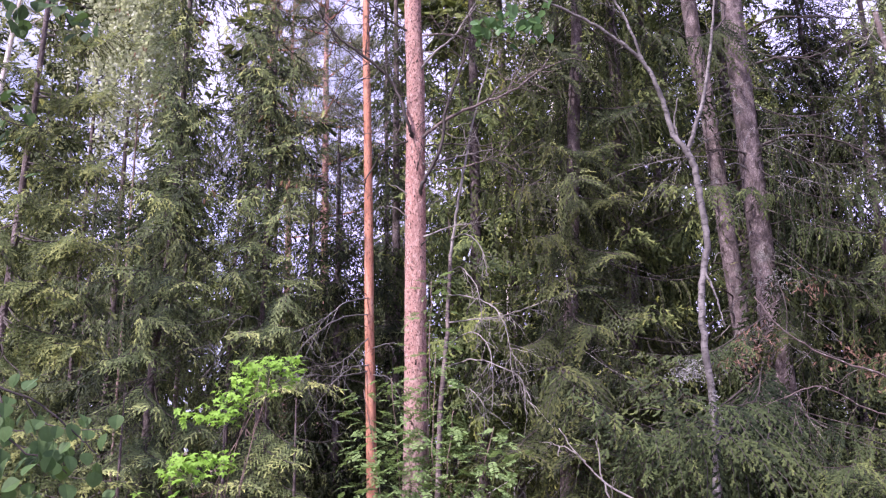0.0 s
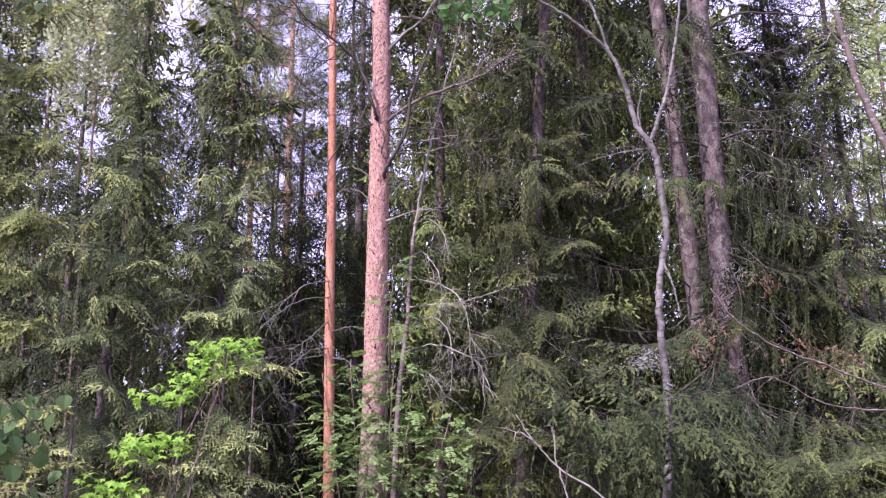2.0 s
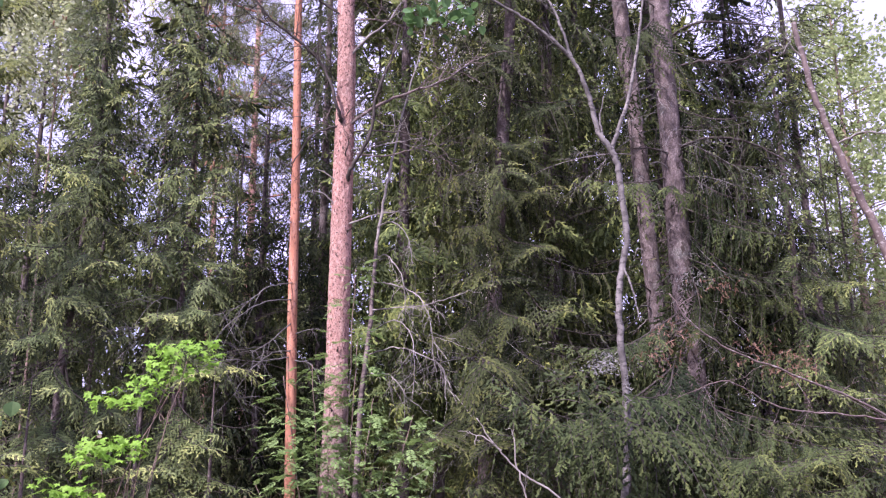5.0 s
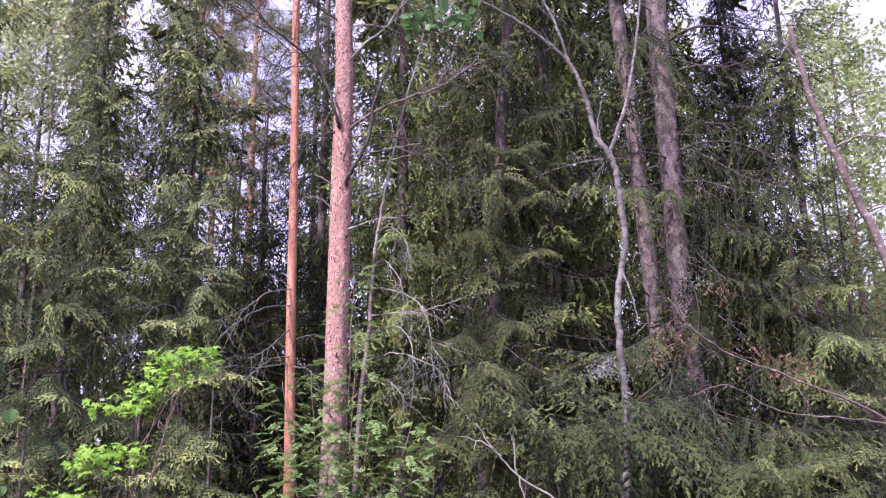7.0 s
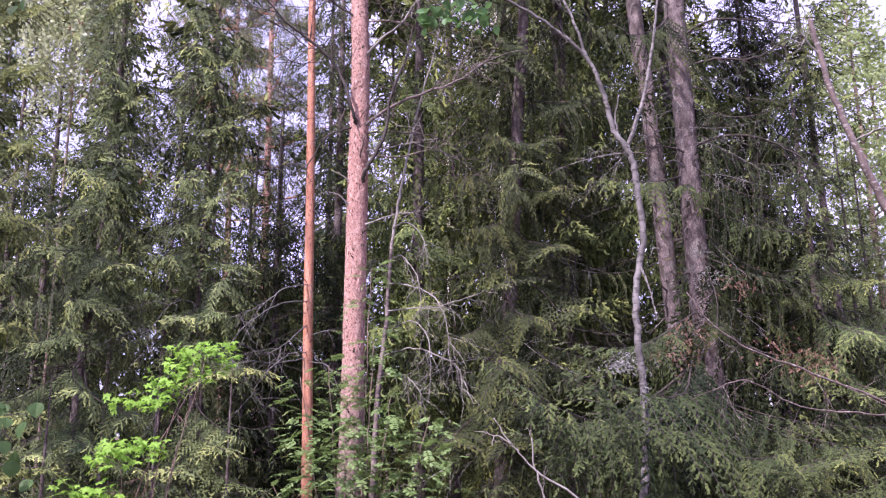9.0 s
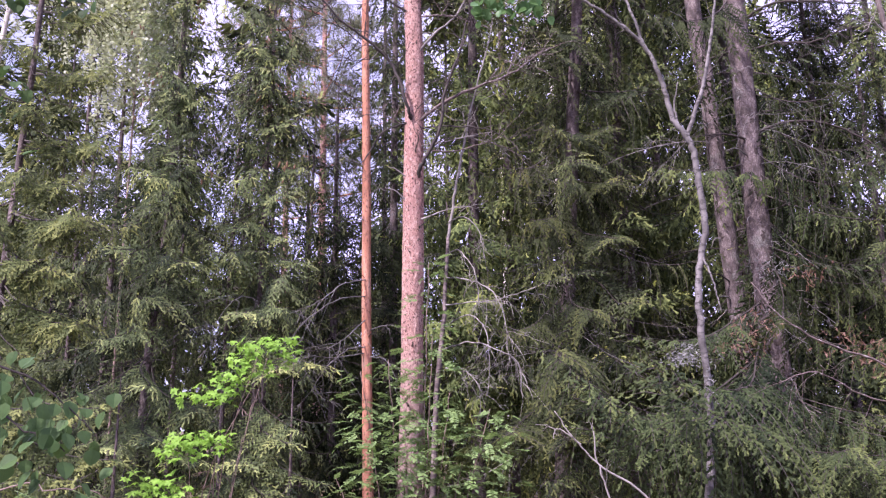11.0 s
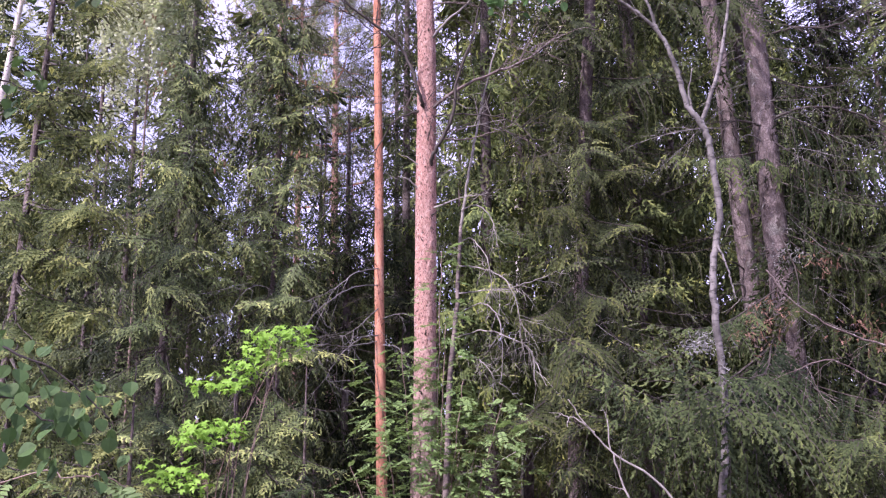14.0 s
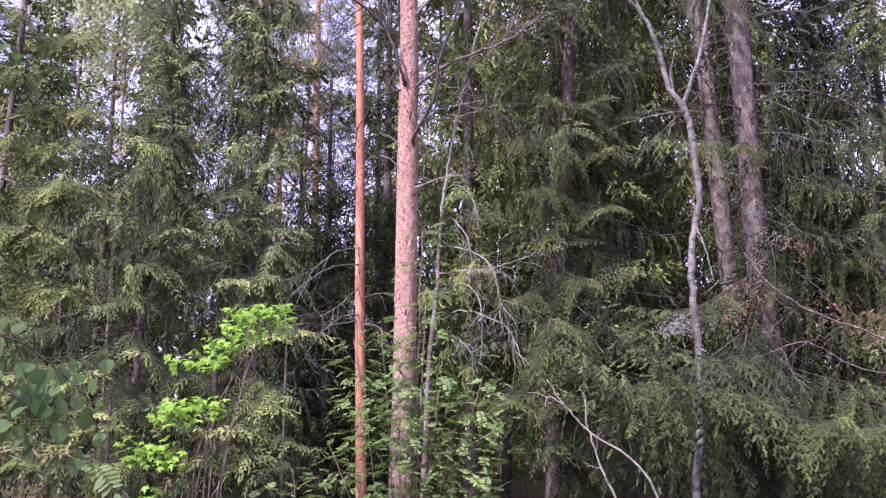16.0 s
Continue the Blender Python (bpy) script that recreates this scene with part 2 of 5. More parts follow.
class Soup:
    """Triangles gathered for one mesh, with a material number and an age for each."""

    def __init__(self):
        self.v, self.f, self.m, self.a, self.n = [], [], [], [], 0

    def add(self, verts, tris, mat=0, age=0.0):
        verts, tris = np.asarray(verts, float), np.asarray(tris, int)
        self.v.append(verts)
        self.f.append(tris + self.n)
        self.m.append(np.full(len(tris), mat))
        self.a.append(np.broadcast_to(np.asarray(age, float), (len(verts),)))
        self.n += len(verts)
        return self

    def arrays(self):
        return np.concatenate(self.v), np.concatenate(self.f), np.concatenate(self.m), np.concatenate(self.a)

    def split(self, name):
        """Wood and needles as two meshes."""
        v, f, m, a = self.arrays()
        made = []
        for k, mat in ((0, TWIG_BARK), (1, NEEDLES)):
            tri = f[m == k]
            used, flat = np.unique(tri, return_inverse=True)
            one = Soup()
            one.add(v[used], flat.reshape(-1, 3), 0, a[used])
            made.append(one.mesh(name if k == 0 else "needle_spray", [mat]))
        return made

    def mesh(self, name, mats, smooth=False):
        v, f, m, a = self.arrays()
        me = bpy.data.meshes.new(name)
        me.from_pydata(v, [], f)
        me.polygons.foreach_set("material_index", m.astype(np.int32))
        if smooth:
            me.polygons.foreach_set("use_smooth", np.ones(len(f), bool))
        me.attributes.new("age", "FLOAT", "POINT").data.foreach_set("value", a.astype(np.float32))
        for x in mats:
            me.materials.append(x)
        me.update()
        return me


def add_bough(data, tree, at, tint):
    """A bough of a tree: its wood, and the needles that it carries."""
    wood, green = data
    b = part("bough", wood, tree, at=at)
    n = tagged(part("needle_spray", green, b), kind="stuff")
    n.color = (*tint, 1)


def curve_through(points, steps):
    """A smooth line through a few points."""
    p = np.asarray(points, float)
    p = np.vstack([2 * p[0] - p[1], p, 2 * p[-1] - p[-2]])
    out = []
    for i in range(1, len(p) - 2):
        for u in np.arange(steps) / steps:
            a, b, c, d = p[i - 1], p[i], p[i + 1], p[i + 2]
            out.append(0.5 * (2 * b + (c - a) * u + (2 * a - 5 * b + 4 * c - d) * u * u + (3 * b - a - 3 * c + d) * u ** 3))
    return np.array(out + [p[-2]])


def tube(line, radii, sides, rough=0.0, grain=6.0, cap=True):
    """A tapered tube along a line, its skin uneven by rough."""
    line = np.asarray(line, float)
    n = len(line)
    run = np.concatenate([[0], np.cumsum(np.linalg.norm(np.diff(line, axis=0), axis=1))])
    radii = np.interp(run / run[-1], np.linspace(0, 1, len(radii)), radii)
    along = unit(np.gradient(line, axis=0))
    side = unit(np.cross(along, (0.31, 0.95, 0.07)))
    up = np.cross(along, side)
    ang = np.linspace(0, 2 * np.pi, sides, endpoint=False)
    rad = np.repeat(radii[:, None], sides, 1)
    if rough:
        for i in range(n):
            for j in range(sides):
                q = Vector(line[i] * grain * 0.6 + (side[i] * np.cos(ang[j]) + up[i] * np.sin(ang[j])) * radii[i] * grain * 4)
                rad[i, j] *= 1 + rough * (noise.noise(q) + 0.5 * noise.noise(q * 3.1))
    v = line[:, None] + rad[..., None] * (side[:, None] * np.cos(ang)[None, :, None] + up[:, None] * np.sin(ang)[None, :, None])
    v = v.reshape(-1, 3)
    i, j = np.meshgrid(np.arange(n - 1), np.arange(sides), indexing="ij")
    a, b = i * sides + j, i * sides + (j + 1) % sides
    c, d = a + sides, b + sides
    f = np.concatenate([np.stack([a, b, d], -1).reshape(-1, 3), np.stack([a, d, c], -1).reshape(-1, 3)])
    if cap:
        v = np.vstack([v, line[-1]])
        k = (n - 1) * sides
        f = np.vstack([f, [(k + q, k + (q + 1) % sides, len(v) - 1) for q in range(sides)]])
    return v, f


def part(name, data, parent, label="", at=None):
    """Links one mesh under a thing or a part. at: its pose in the parent's space."""
    ob = new(name, data)
    ob.parent = parent
    if at is not None:
        ob.matrix_basis = at
    return tagged(ob, label=label)


def thing(name, base, label, category, group="", kind=""):
    ob = new(name)
    ob.location = base
    ob.empty_display_size = 0.2
    return tagged(ob, label, category, group, kind)


# ---------------------------------------------------------------- shoots and boughs
def needles(soup, o, d, up, length, age, count, size, width, rng, mat):
    """Needled shoots, many at once: starts o, ways d, upper sides up. Each is a narrow spindle of close needles with
    needle bundles that lean forward along both of its edges and on top, so that its outline is a toothed finger."""
    o, d = np.asarray(o, float), unit(d)
    side = unit(np.cross(np.asarray(up, float) + rng.normal(0, 0.3, d.shape), d))
    up = np.cross(d, side)
    length, age = np.asarray(length)[:, None], np.asarray(age)
    n = len(o)

    def put(corners, shade):
        v = np.stack(corners, 1).reshape(-1, 3)
        soup.add(v, np.arange(3 * n).reshape(-1, 3), mat, np.repeat(np.clip(shade, 0, 1), 3))
    belly = o + d * length * 0.5
    tip = o + d * length * 1.08
    lift = up * width * 0.18
    put([o, belly + side * width * 0.36 - lift, tip], age)
    put([o, tip, belly - side * width * 0.36 - lift], age)
    for i in range(count):
        s, sg = (i + 0.4) / count * 0.92, (1, -1, 1, -1, 0)[i % 5]
        out = unit(d * rng.uniform(0.7, 1.1) + side * (sg + rng.normal(0, 0.15)) + up * rng.uniform(-0.2, 0.35 if sg else 1.2))
        base = o + d * length * s
        w = d * length * 0.62 / count
        put([base - w, base + w, base + out * size * rng.uniform(0.8, 1.25)], age + rng.normal(0, 0.08, n))


def bough_soup(length, rng, sag=0.22, hang=0.5, gap=0.135, step=0.052, count=4, size=0.019, width=0.023, bare=0.12, twig=True, stub=1.0, young=0.0, most=0.55):
    """A spruce bough along +x: a sagging limb that lifts at its tip, side twigs that droop, flat fans of finger-like shoots along them."""
    soup = Soup()
    u = np.linspace(0, 1, 9)
    bend = rng.normal(0, 0.035, 2)
    axis = np.stack([u * length, length * (bend[0] * u ** 2 + 0.03 * np.sin(u * 7 + rng.uniform(0, 6))), length * (-sag * np.sin(u * 2.6) * 0.8 + sag * 0.55 * u ** 3)], 1)
    soup.add(*tube(axis, [0.006 * length ** 0.7 + 0.002, 0.004, 0.002], 4), 0)
    starts, ways, ups, lens, ages = [], [], [], [], []
    s, flip = bare + rng.uniform(0, 0.04), 1
    while s < 0.985:
        p = np.array([np.interp(s, u, axis[:, k]) for k in range(3)])
        fwd = unit(np.array([np.interp(min(s + 0.08, 1), u, axis[:, k]) for k in range(3)]) - p + 1e-6)
        long = (0.09 + 0.36 * length * (1 - s) ** 0.7 * min(1, (s + 0.12) / 0.4)) * rng.uniform(0.55, 1.3)
        long = min(long, most)
        side = np.array([-fwd[1], fwd[0], 0]) * flip
        out = unit(fwd * rng.uniform(0.5, 0.9) + side * rng.uniform(0.7, 1.0) + np.array([0, 0, rng.uniform(-0.12, 0.12)]))
        w = np.linspace(0, 1, 4)[:, None]
        fall = hang * rng.uniform(0.5, 1.5) * long * (1.6 - 1.0 * s)
        tw = p + out * long * w * (1 - 0.22 * min(hang, 2.2) * w) + np.array([0, 0, -1.0]) * fall * w ** 1.5
        run = np.linalg.norm(np.diff(tw, axis=0), axis=1).sum()
        if twig:
            soup.add(*tube(tw[[0, 3]] if long < 0.25 else tw[[0, 2, 3]], [0.0034, 0.0014], 3, cap=False), 0)
        k = max(2, int(run / step))
        tone = rng.normal(0, 0.16)
        for q in range(k):
            f = (q + 0.6) / k
            b = np.array([np.interp(f, w[:, 0], tw[:, c]) for c in range(3)])
            g = unit(np.array([np.interp(min(1, f + 0.2), w[:, 0], tw[:, c]) for c in range(3)]) - b + 1e-6)
            above = unit(np.array([0, 0, 1.0]) + fwd * 0.5 + out * 0.3 - g * g[2])
            lat = unit(np.cross(above, g))
            for sd in ((1, -1) if q < k - 1 else (0,)):
                starts.append(b)
                ways.append(unit(g * 0.85 + lat * sd * 0.75 + np.array([0, 0, -0.12 - 0.18 * hang]) + rng.normal(0, 0.12, 3)))
                ups.append(above)
                lens.append(stub * step * rng.uniform(0.95, 1.55) * (1.2 - 0.4 * f) * (1.2 if sd == 0 else 1.0))
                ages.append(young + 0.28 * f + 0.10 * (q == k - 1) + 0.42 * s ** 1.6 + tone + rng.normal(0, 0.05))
        flip = -flip
        s += gap / 2 / length * rng.uniform(0.7, 1.3)
    starts.append(axis[-1]); ways.append(axis[-1] - axis[-2]); ups.append((0, 0, 1)); lens.append(step * 1.8); ages.append(0.9)
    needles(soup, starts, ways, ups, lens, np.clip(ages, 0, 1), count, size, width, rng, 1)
    return soup


def dead_branch_soup(length, rng, twigs=9, sag=0.25, fine=1.0):
    """A bare dry branch with crooked side twigs, along +x."""
    soup = Soup()
    u = np.linspace(0, 1, 8)
    axis = np.stack([u * length, length * 0.07 * np.sin(u * 5 + rng.uniform(0, 6)) * u, -sag * length * u ** 1.6 + 0.03 * length * np.sin(u * 6)], 1)
    soup.add(*tube(axis, [0.008 * fine, 0.005 * fine, 0.002 * fine], 4))
    for i in range(twigs):
        s = rng.uniform(0.2, 0.97)
        p = np.array([np.interp(s, u, axis[:, k]) for k in range(3)])
        l = length * rng.uniform(0.15, 0.42) * (1.1 - 0.5 * s)
        d = unit([rng.uniform(0.2, 0.9), rng.choice([-1, 1]) * rng.uniform(0.3, 1.0), rng.uniform(-0.7, 0.35)])
        w = np.linspace(0, 1, 5)[:, None]
        tw = p + d * l * w + np.array([0, 0, -0.45]) * l * w ** 2 + np.array([0.04, 0.06, 0.05]) * l * np.sin(w * rng.uniform(4, 9))
        soup.add(*tube(tw, [0.0036 * fine, 0.0014 * fine], 3, cap=False))
        for j in range(2):
            b = tw[rng.integers(1, 4)]
            e = unit(d + rng.normal(0, 0.6, 3)) * l * rng.uniform(0.25, 0.5)
            soup.add(*tube([b, b + e * 0.5 + rng.normal(0, 0.01, 3), b + e + (0, 0, -0.03)], [0.0022 * fine, 0.001 * fine], 3, cap=False))
    return soup


BOUGHS = []
for L in (0.7, 1.0, 1.3, 1.6, 1.9, 2.2):
    for kind in range(3):
        s = bough_soup(L, RNG, sag=(0.14, 0.22, 0.28)[kind], hang=(0.4, 0.8, 1.35)[kind])
        BOUGHS.append((L, s.split("bough")))
# young pales every shoot of these boughs, so their tops look lit
SHELVES = [(L, bough_soup(L, RNG, sag=0.07, hang=h, gap=0.12, bare=0.25, young=0.12, most=0.42).split("bough")) for L in (0.8, 1.1, 1.4, 1.8, 2.2) for h in (0.35, 0.8)]
PADS = [(L, bough_soup(L, RNG, sag=0.09, hang=h, gap=0.065, step=0.045, bare=0.3, young=0.22, most=0.24).split("bough")) for L in (1.0, 1.4, 1.8) for h in (0.5, 0.85)]
LEVELS = (dict(gap=0.15, step=0.085, count=3, size=0.03, width=0.03, twig=False),
          dict(gap=0.18, step=0.11, count=3, size=0.04, width=0.036, twig=False, stub=1.2),
          dict(gap=0.32, step=0.24, count=2, size=0.12, width=0.19, twig=False, stub=1.45))
MID_BOUGHS, HIGH_BOUGHS, FAR_BOUGHS = ([(L, bough_soup(L, RNG, sag=0.12, hang=0.7, **lv)) for L in (0.6, 1.1, 1.6, 2.1, 2.8)] for lv in LEVELS)
SHADE_BOUGHS = [(L, bough_soup(L, RNG, sag=0.2, hang=h, **LEVELS[0]).split("bough")) for L in (0.7, 1.1, 1.5, 1.9) for h in (0.6, 1.4)]
DRY = [dead_branch_soup(l, RNG, 9, g).mesh("dead_branch", [DEAD_WOOD]) for l, g in ((0.8, 0.1), (1.0, 0.35), (1.2, 0.6), (0.7, 0.45))]
DRY_DARK = [dead_branch_soup(l, RNG, 12, g, 0.9).mesh("dead_branch", [DARK_WOOD]) for l, g in ((0.8, 0.05), (1.1, 0.2), (1.3, 0.1))]

GREY_TWIGS = [dead_branch_soup(l, RNG, 12, g, 0.5).mesh("dead_branch", [GREY_WOOD]) for l, g in ((1.0, 0.15), (1.3, 0.4), (1.6, 0.25), (1.2, 0.6))]


def placed(soups, m_list):
    """Joins soups, each at its pose, into one."""
    out = Soup()
    for s, m in zip(soups, m_list):
        v, f, mat, a = s.arrays()
        r = np.array(m)
        out.v.append(v @ r[:3, :3].T + r[:3, 3])
        out.f.append(f + out.n)
        out.m.append(mat)
        out.a.append(a)
        out.n += len(v)
    return out


def limb_pose(p, azimuth, pitch, roll=0.0, size=1.0):
    return Matrix.Translation(p) @ Matrix.Rotation(azimuth, 4, "Z") @ Matrix.Rotation(-pitch, 4, "Y") @ Matrix.Rotation(roll, 4, "X") @ Matrix.Scale(size, 4)


# ---------------------------------------------------------------- trees
def trunk_mesh(line, radii, bark, sides=20, rings=10, rough=0.06, grain=6.0):
    s = Soup()
    s.add(*tube(curve_through(line, rings), radii, sides, rough, grain))
    return s.mesh("trunk", [bark], smooth=True)


def spruce_tree(label, line, height, radius, reach, low, seen, keep, tint, rng, per_metre=8.0, dead=14, slope=(-0.75, 0.1), tips=(), grey=0, pads=False, lit=1.0, group="spruces of the forest edge"):
    """A spruce: line is its leaning stem (base first), reach the longest bough, low the lowest live bough,
    seen the height up to which boughs are fine; keep(azimuth, z) tells how likely a bough stands there."""
    base = np.array(line[0], float)
    kit = BOUGHS if base[1] < 10 else SHADE_BOUGHS
    tree = thing("spruce_tree", base, label, "tree", group)
    pts = np.array(line, float) - base
    way = unit(pts[-1] - pts[-2])
    top = pts[-1] + np.array([way[0] * 0.5, way[1] * 0.5, 1.0]) * (height - pts[-1][2])
    spine = np.vstack([pts, top])
    dense = curve_through(spine, 10)
    part("trunk", trunk_mesh(spine, [radius * 1.15, radius, radius * 0.9, radius * 0.6, min(0.012, radius * 0.2)], SPRUCE_BARK, 18, 16, 0.05), tree, "scaly grey-brown trunk with pale lichen")

    def at(z):
        return Vector([np.interp(z, dense[:, 2], dense[:, k]) for k in range(3)])

    z, az, tier = low, rng.uniform(0, 6.28), rng.uniform(0.38, 0.5)
    while z < seen:
        z += rng.exponential(1.25 / per_metre)
        spot = (math.floor(z / tier) + 0.5) * tier + rng.normal(0, 0.06)
        az += 2.399 + rng.normal(0, 0.35)
        a = az % (2 * math.pi)
        if z > seen or rng.uniform() > keep(a, z) * (0.55 if toward(a) < 0.2 else 1.0):
            continue
        long = reach * (1 - z / height) ** 0.7 * rng.uniform(0.65, 1.1)
        pool = kit if toward(a) > 0.3 else SHADE_BOUGHS
        l, data = pool[int(np.argmin([abs(l - long) + 0.25 * rng.uniform() for l, _ in pool]))]
        lift = slope[0] + (slope[1] - slope[0]) * min(1, z / height * 1.3)
        add_bough(data, tree, limb_pose(at(spot), a, lift + rng.normal(0, 0.09) + 0.8 * (z / height) ** 6, rng.normal(0, 0.35), long / l), np.array(tint) * rng.uniform(0.85, 1.15))
    if height < 4:
        add_bough(kit[0][1], tree, limb_pose(at(height - 0.32), 0, 1.45, 0, 0.5), tint)
    # single boughs that reach out: the tip, and how much higher the bough starts
    for x, y, tz, rise in tips:
        root = at(tz + rise - base[2])
        way = Vector((x, y, tz)) - Vector(base) - root
        pool = PADS if pads else SHELVES if tint[0] > 1.3 else SHELVES + BOUGHS
        l, data = pool[int(np.argmin([abs(l - way.length) + 0.3 * rng.uniform() for l, _ in pool]))]
        # lit scales the tint: sun or shade on these boughs, put into their colour
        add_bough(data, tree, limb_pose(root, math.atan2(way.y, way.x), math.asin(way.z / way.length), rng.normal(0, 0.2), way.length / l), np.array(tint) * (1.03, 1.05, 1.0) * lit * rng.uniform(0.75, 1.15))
    soups, poses = [], []
    while z < height - 0.3:
        z += 0.16 + 0.1 * (z / height)
        az += 2.399
        long = max(0.3, reach * (1 - z / height) ** 0.8 * rng.uniform(0.75, 1.05))
        k = int(np.argmin([abs(l - long) for l, _ in FAR_BOUGHS]))
        soups.append(FAR_BOUGHS[k][1])
        poses.append(limb_pose(at(z), az, 0.1 + 0.6 * (z / height) ** 2, 0, long / FAR_BOUGHS[k][0]))
    if soups:
        c = part("crown", placed(soups, poses).mesh("crown", [TWIG_BARK, NEEDLES]), tree)
        c.color = (*tint, 1)
    for i in range(dead // 2):
        zz = rng.uniform(0.5, min(seen, low + 3.5))
        part("dead_branch", DRY[rng.integers(4)] if rng.uniform() < 0.45 else DRY_DARK[rng.integers(3)], tree,
             at=limb_pose(at(zz), rng.uniform(0, 6.28), rng.uniform(-0.5, 0.2), rng.uniform(-1, 1), rng.uniform(0.6, 1.2)))
    # long thin lichen-grey twigs that reach out between the boughs
    for i in range(grey):
        part("dead_branch", GREY_TWIGS[i % 4], tree, "thin lichen-grey dead branch",
             at=limb_pose(at(rng.uniform(1.3, 5.6)), -1.57 + rng.normal(0, 0.85), rng.uniform(-0.35, 0.25), rng.uniform(-1, 1), rng.uniform(0.75, 1.25)))
    return tree


def everywhere(a, z):
    return 1.0


def toward(angle):
    """How much an azimuth faces the clearing, 0 to 1."""
    return 0.5 + 0.5 * math.cos(angle + math.pi / 2)


def bare_front(z0, z1, share):
    """Few boughs on the clearing's side between two heights, so that the stem shows there."""
    def keep(a, z):
        return share if z0 < z < z1 and toward(a) > 0.55 else 1.0
    return keep


# needle tints from sunny to shady trees, brightness painted in with the hue
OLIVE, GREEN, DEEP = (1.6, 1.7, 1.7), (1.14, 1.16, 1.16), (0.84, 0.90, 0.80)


def pine_tuft(rng, count=26, size=0.085):
    """Long needles in a brush round a shoot's end."""
    soup = Soup()
    d = unit(rng.normal(0, 1, (count, 3)) + np.array([0, 0, 0.6]))
    o = rng.normal(0, 0.03, (count, 3))
    w = unit(np.cross(d, rng.normal(0, 1, (count, 3)))) * 0.0042
    v = np.stack([o - w, o + w, o + d * size * rng.uniform(0.7, 1.2, (count, 1))], 1).reshape(-1, 3)
    return soup.add(v, np.arange(3 * count).reshape(-1, 3), 1, np.repeat(rng.uniform(0, 1, count), 3))


TUFTS = [pine_tuft(RNG) for _ in range(4)]


def pine_crown(at, low, high, reach, rng, limbs=22, tufts=34):
    """Limbs with brushes of needles, from low to high on a stem."""
    out = Soup()
    soups, poses = [], []
    for i in range(limbs):
        z = low + (high - low) * (i + rng.uniform()) / limbs
        a = i * 2.399 + rng.normal(0, 0.3)
        l = reach * rng.uniform(0.55, 1.1) * (1 - 0.6 * (z - low) / (high - low))
        p = np.array(at(z))
        d = np.array([math.cos(a), math.sin(a), rng.uniform(-0.1, 0.35)])
        w = np.linspace(0, 1, 6)[:, None]
        line = p + d * l * w + np.array([0, 0, 0.25]) * l * w ** 2 + rng.normal(0, 0.04, (6, 3)) * w
        out.add(*tube(line, [0.025, 0.012, 0.005], 5), 0)
        for k in range(tufts):
            s = rng.uniform(0.35, 1.0)
            b = np.array([np.interp(s, w[:, 0], line[:, c]) for c in range(3)]) + rng.normal(0, 0.16 * l ** 0.5, 3) * (1, 1, 0.6)
            soups.append(TUFTS[rng.integers(4)])
            poses.append(limb_pose(b, rng.uniform(0, 6.28), rng.uniform(-0.5, 0.9), 0, rng.uniform(1.0, 1.9)))
    more = placed(soups, poses)
    v, f, m, a = more.arrays()
    out.v.append(v), out.f.append(f + out.n), out.m.append(m), out.a.append(a)
    out.n += len(v)
    return out


def limb(points, radii, bark, rng, twigs=0, twig_len=0.4, sides=8, steps=6, up=0.2, twig=0.005):
    """A crooked branch through a few points, with fine side twigs."""
    line = curve_through(points, steps)
    line[1:-1] += rng.normal(0, 0.004, (len(line) - 2, 3))
    s = Soup()
    s.add(*tube(line, radii, sides, 0.08, 14.0))
    for i in range(twigs):
        k = rng.integers(len(line) // 3, len(line))
        g = unit(line[min(k + 1, len(line) - 1)] - line[k - 1])
        d = unit(g * 0.6 + rng.normal(0, 0.7, 3) + np.array([0, 0, up]))
        l = twig_len * rng.uniform(0.4, 1.2)
        w = np.linspace(0, 1, 5)[:, None]
        tw = line[k] + d * l * w + rng.normal(0, 0.012, (5, 3)) * w
        tw[:, 2] += np.minimum(up, 0) * 0.35 * l * w[:, 0] ** 2
        s.add(*tube(tw, [twig, twig * 0.36], 3, cap=False))
        for j in range(3):
            b = tw[rng.integers(1, 5)]
            e = unit(d + rng.normal(0, 0.6, 3)) * l * rng.uniform(0.3, 0.6)
            s.add(*tube([b, b + e * 0.5 + rng.normal(0, 0.012, 3), b + e + (0, 0, min(up, 0) * 0.2 * l)], [twig * 0.6, twig * 0.26], 3, cap=False))
    return s.mesh("branch", [bark], smooth=True)


def local(points, base):
    return np.array(points, float) - np.array(base, float)


# ---------------------------------------------------------------- ground
def build_ground():
    g = np.sign(np.linspace(-1, 1, 161)) * np.abs(np.linspace(-1, 1, 161)) ** 3 * 1500
    x, y = np.meshgrid(g, g + 8, indexing="ij")
    z = np.array([0.10 * noise.noise(Vector((a * 0.5, b * 0.5, 0))) + 0.04 * noise.noise(Vector((a * 2.1, b * 2.1, 3))) for a, b in zip(x.ravel(), y.ravel())])
    n = len(g)
    i, j = np.meshgrid(np.arange(n - 1), np.arange(n - 1), indexing="ij")
    a = i * n + j
    f = np.concatenate([np.stack([a, a + n, a + n + 1], -1).reshape(-1, 3), np.stack([a, a + n + 1, a + 1], -1).reshape(-1, 3)])
    s = Soup()
    s.add(np.stack([x.ravel(), y.ravel(), z], 1), f)
    tagged(new("ground", s.mesh("ground", [ground_material()], smooth=True)), "mossy forest floor with brown needle litter", "ground", kind="structure")


build_ground()


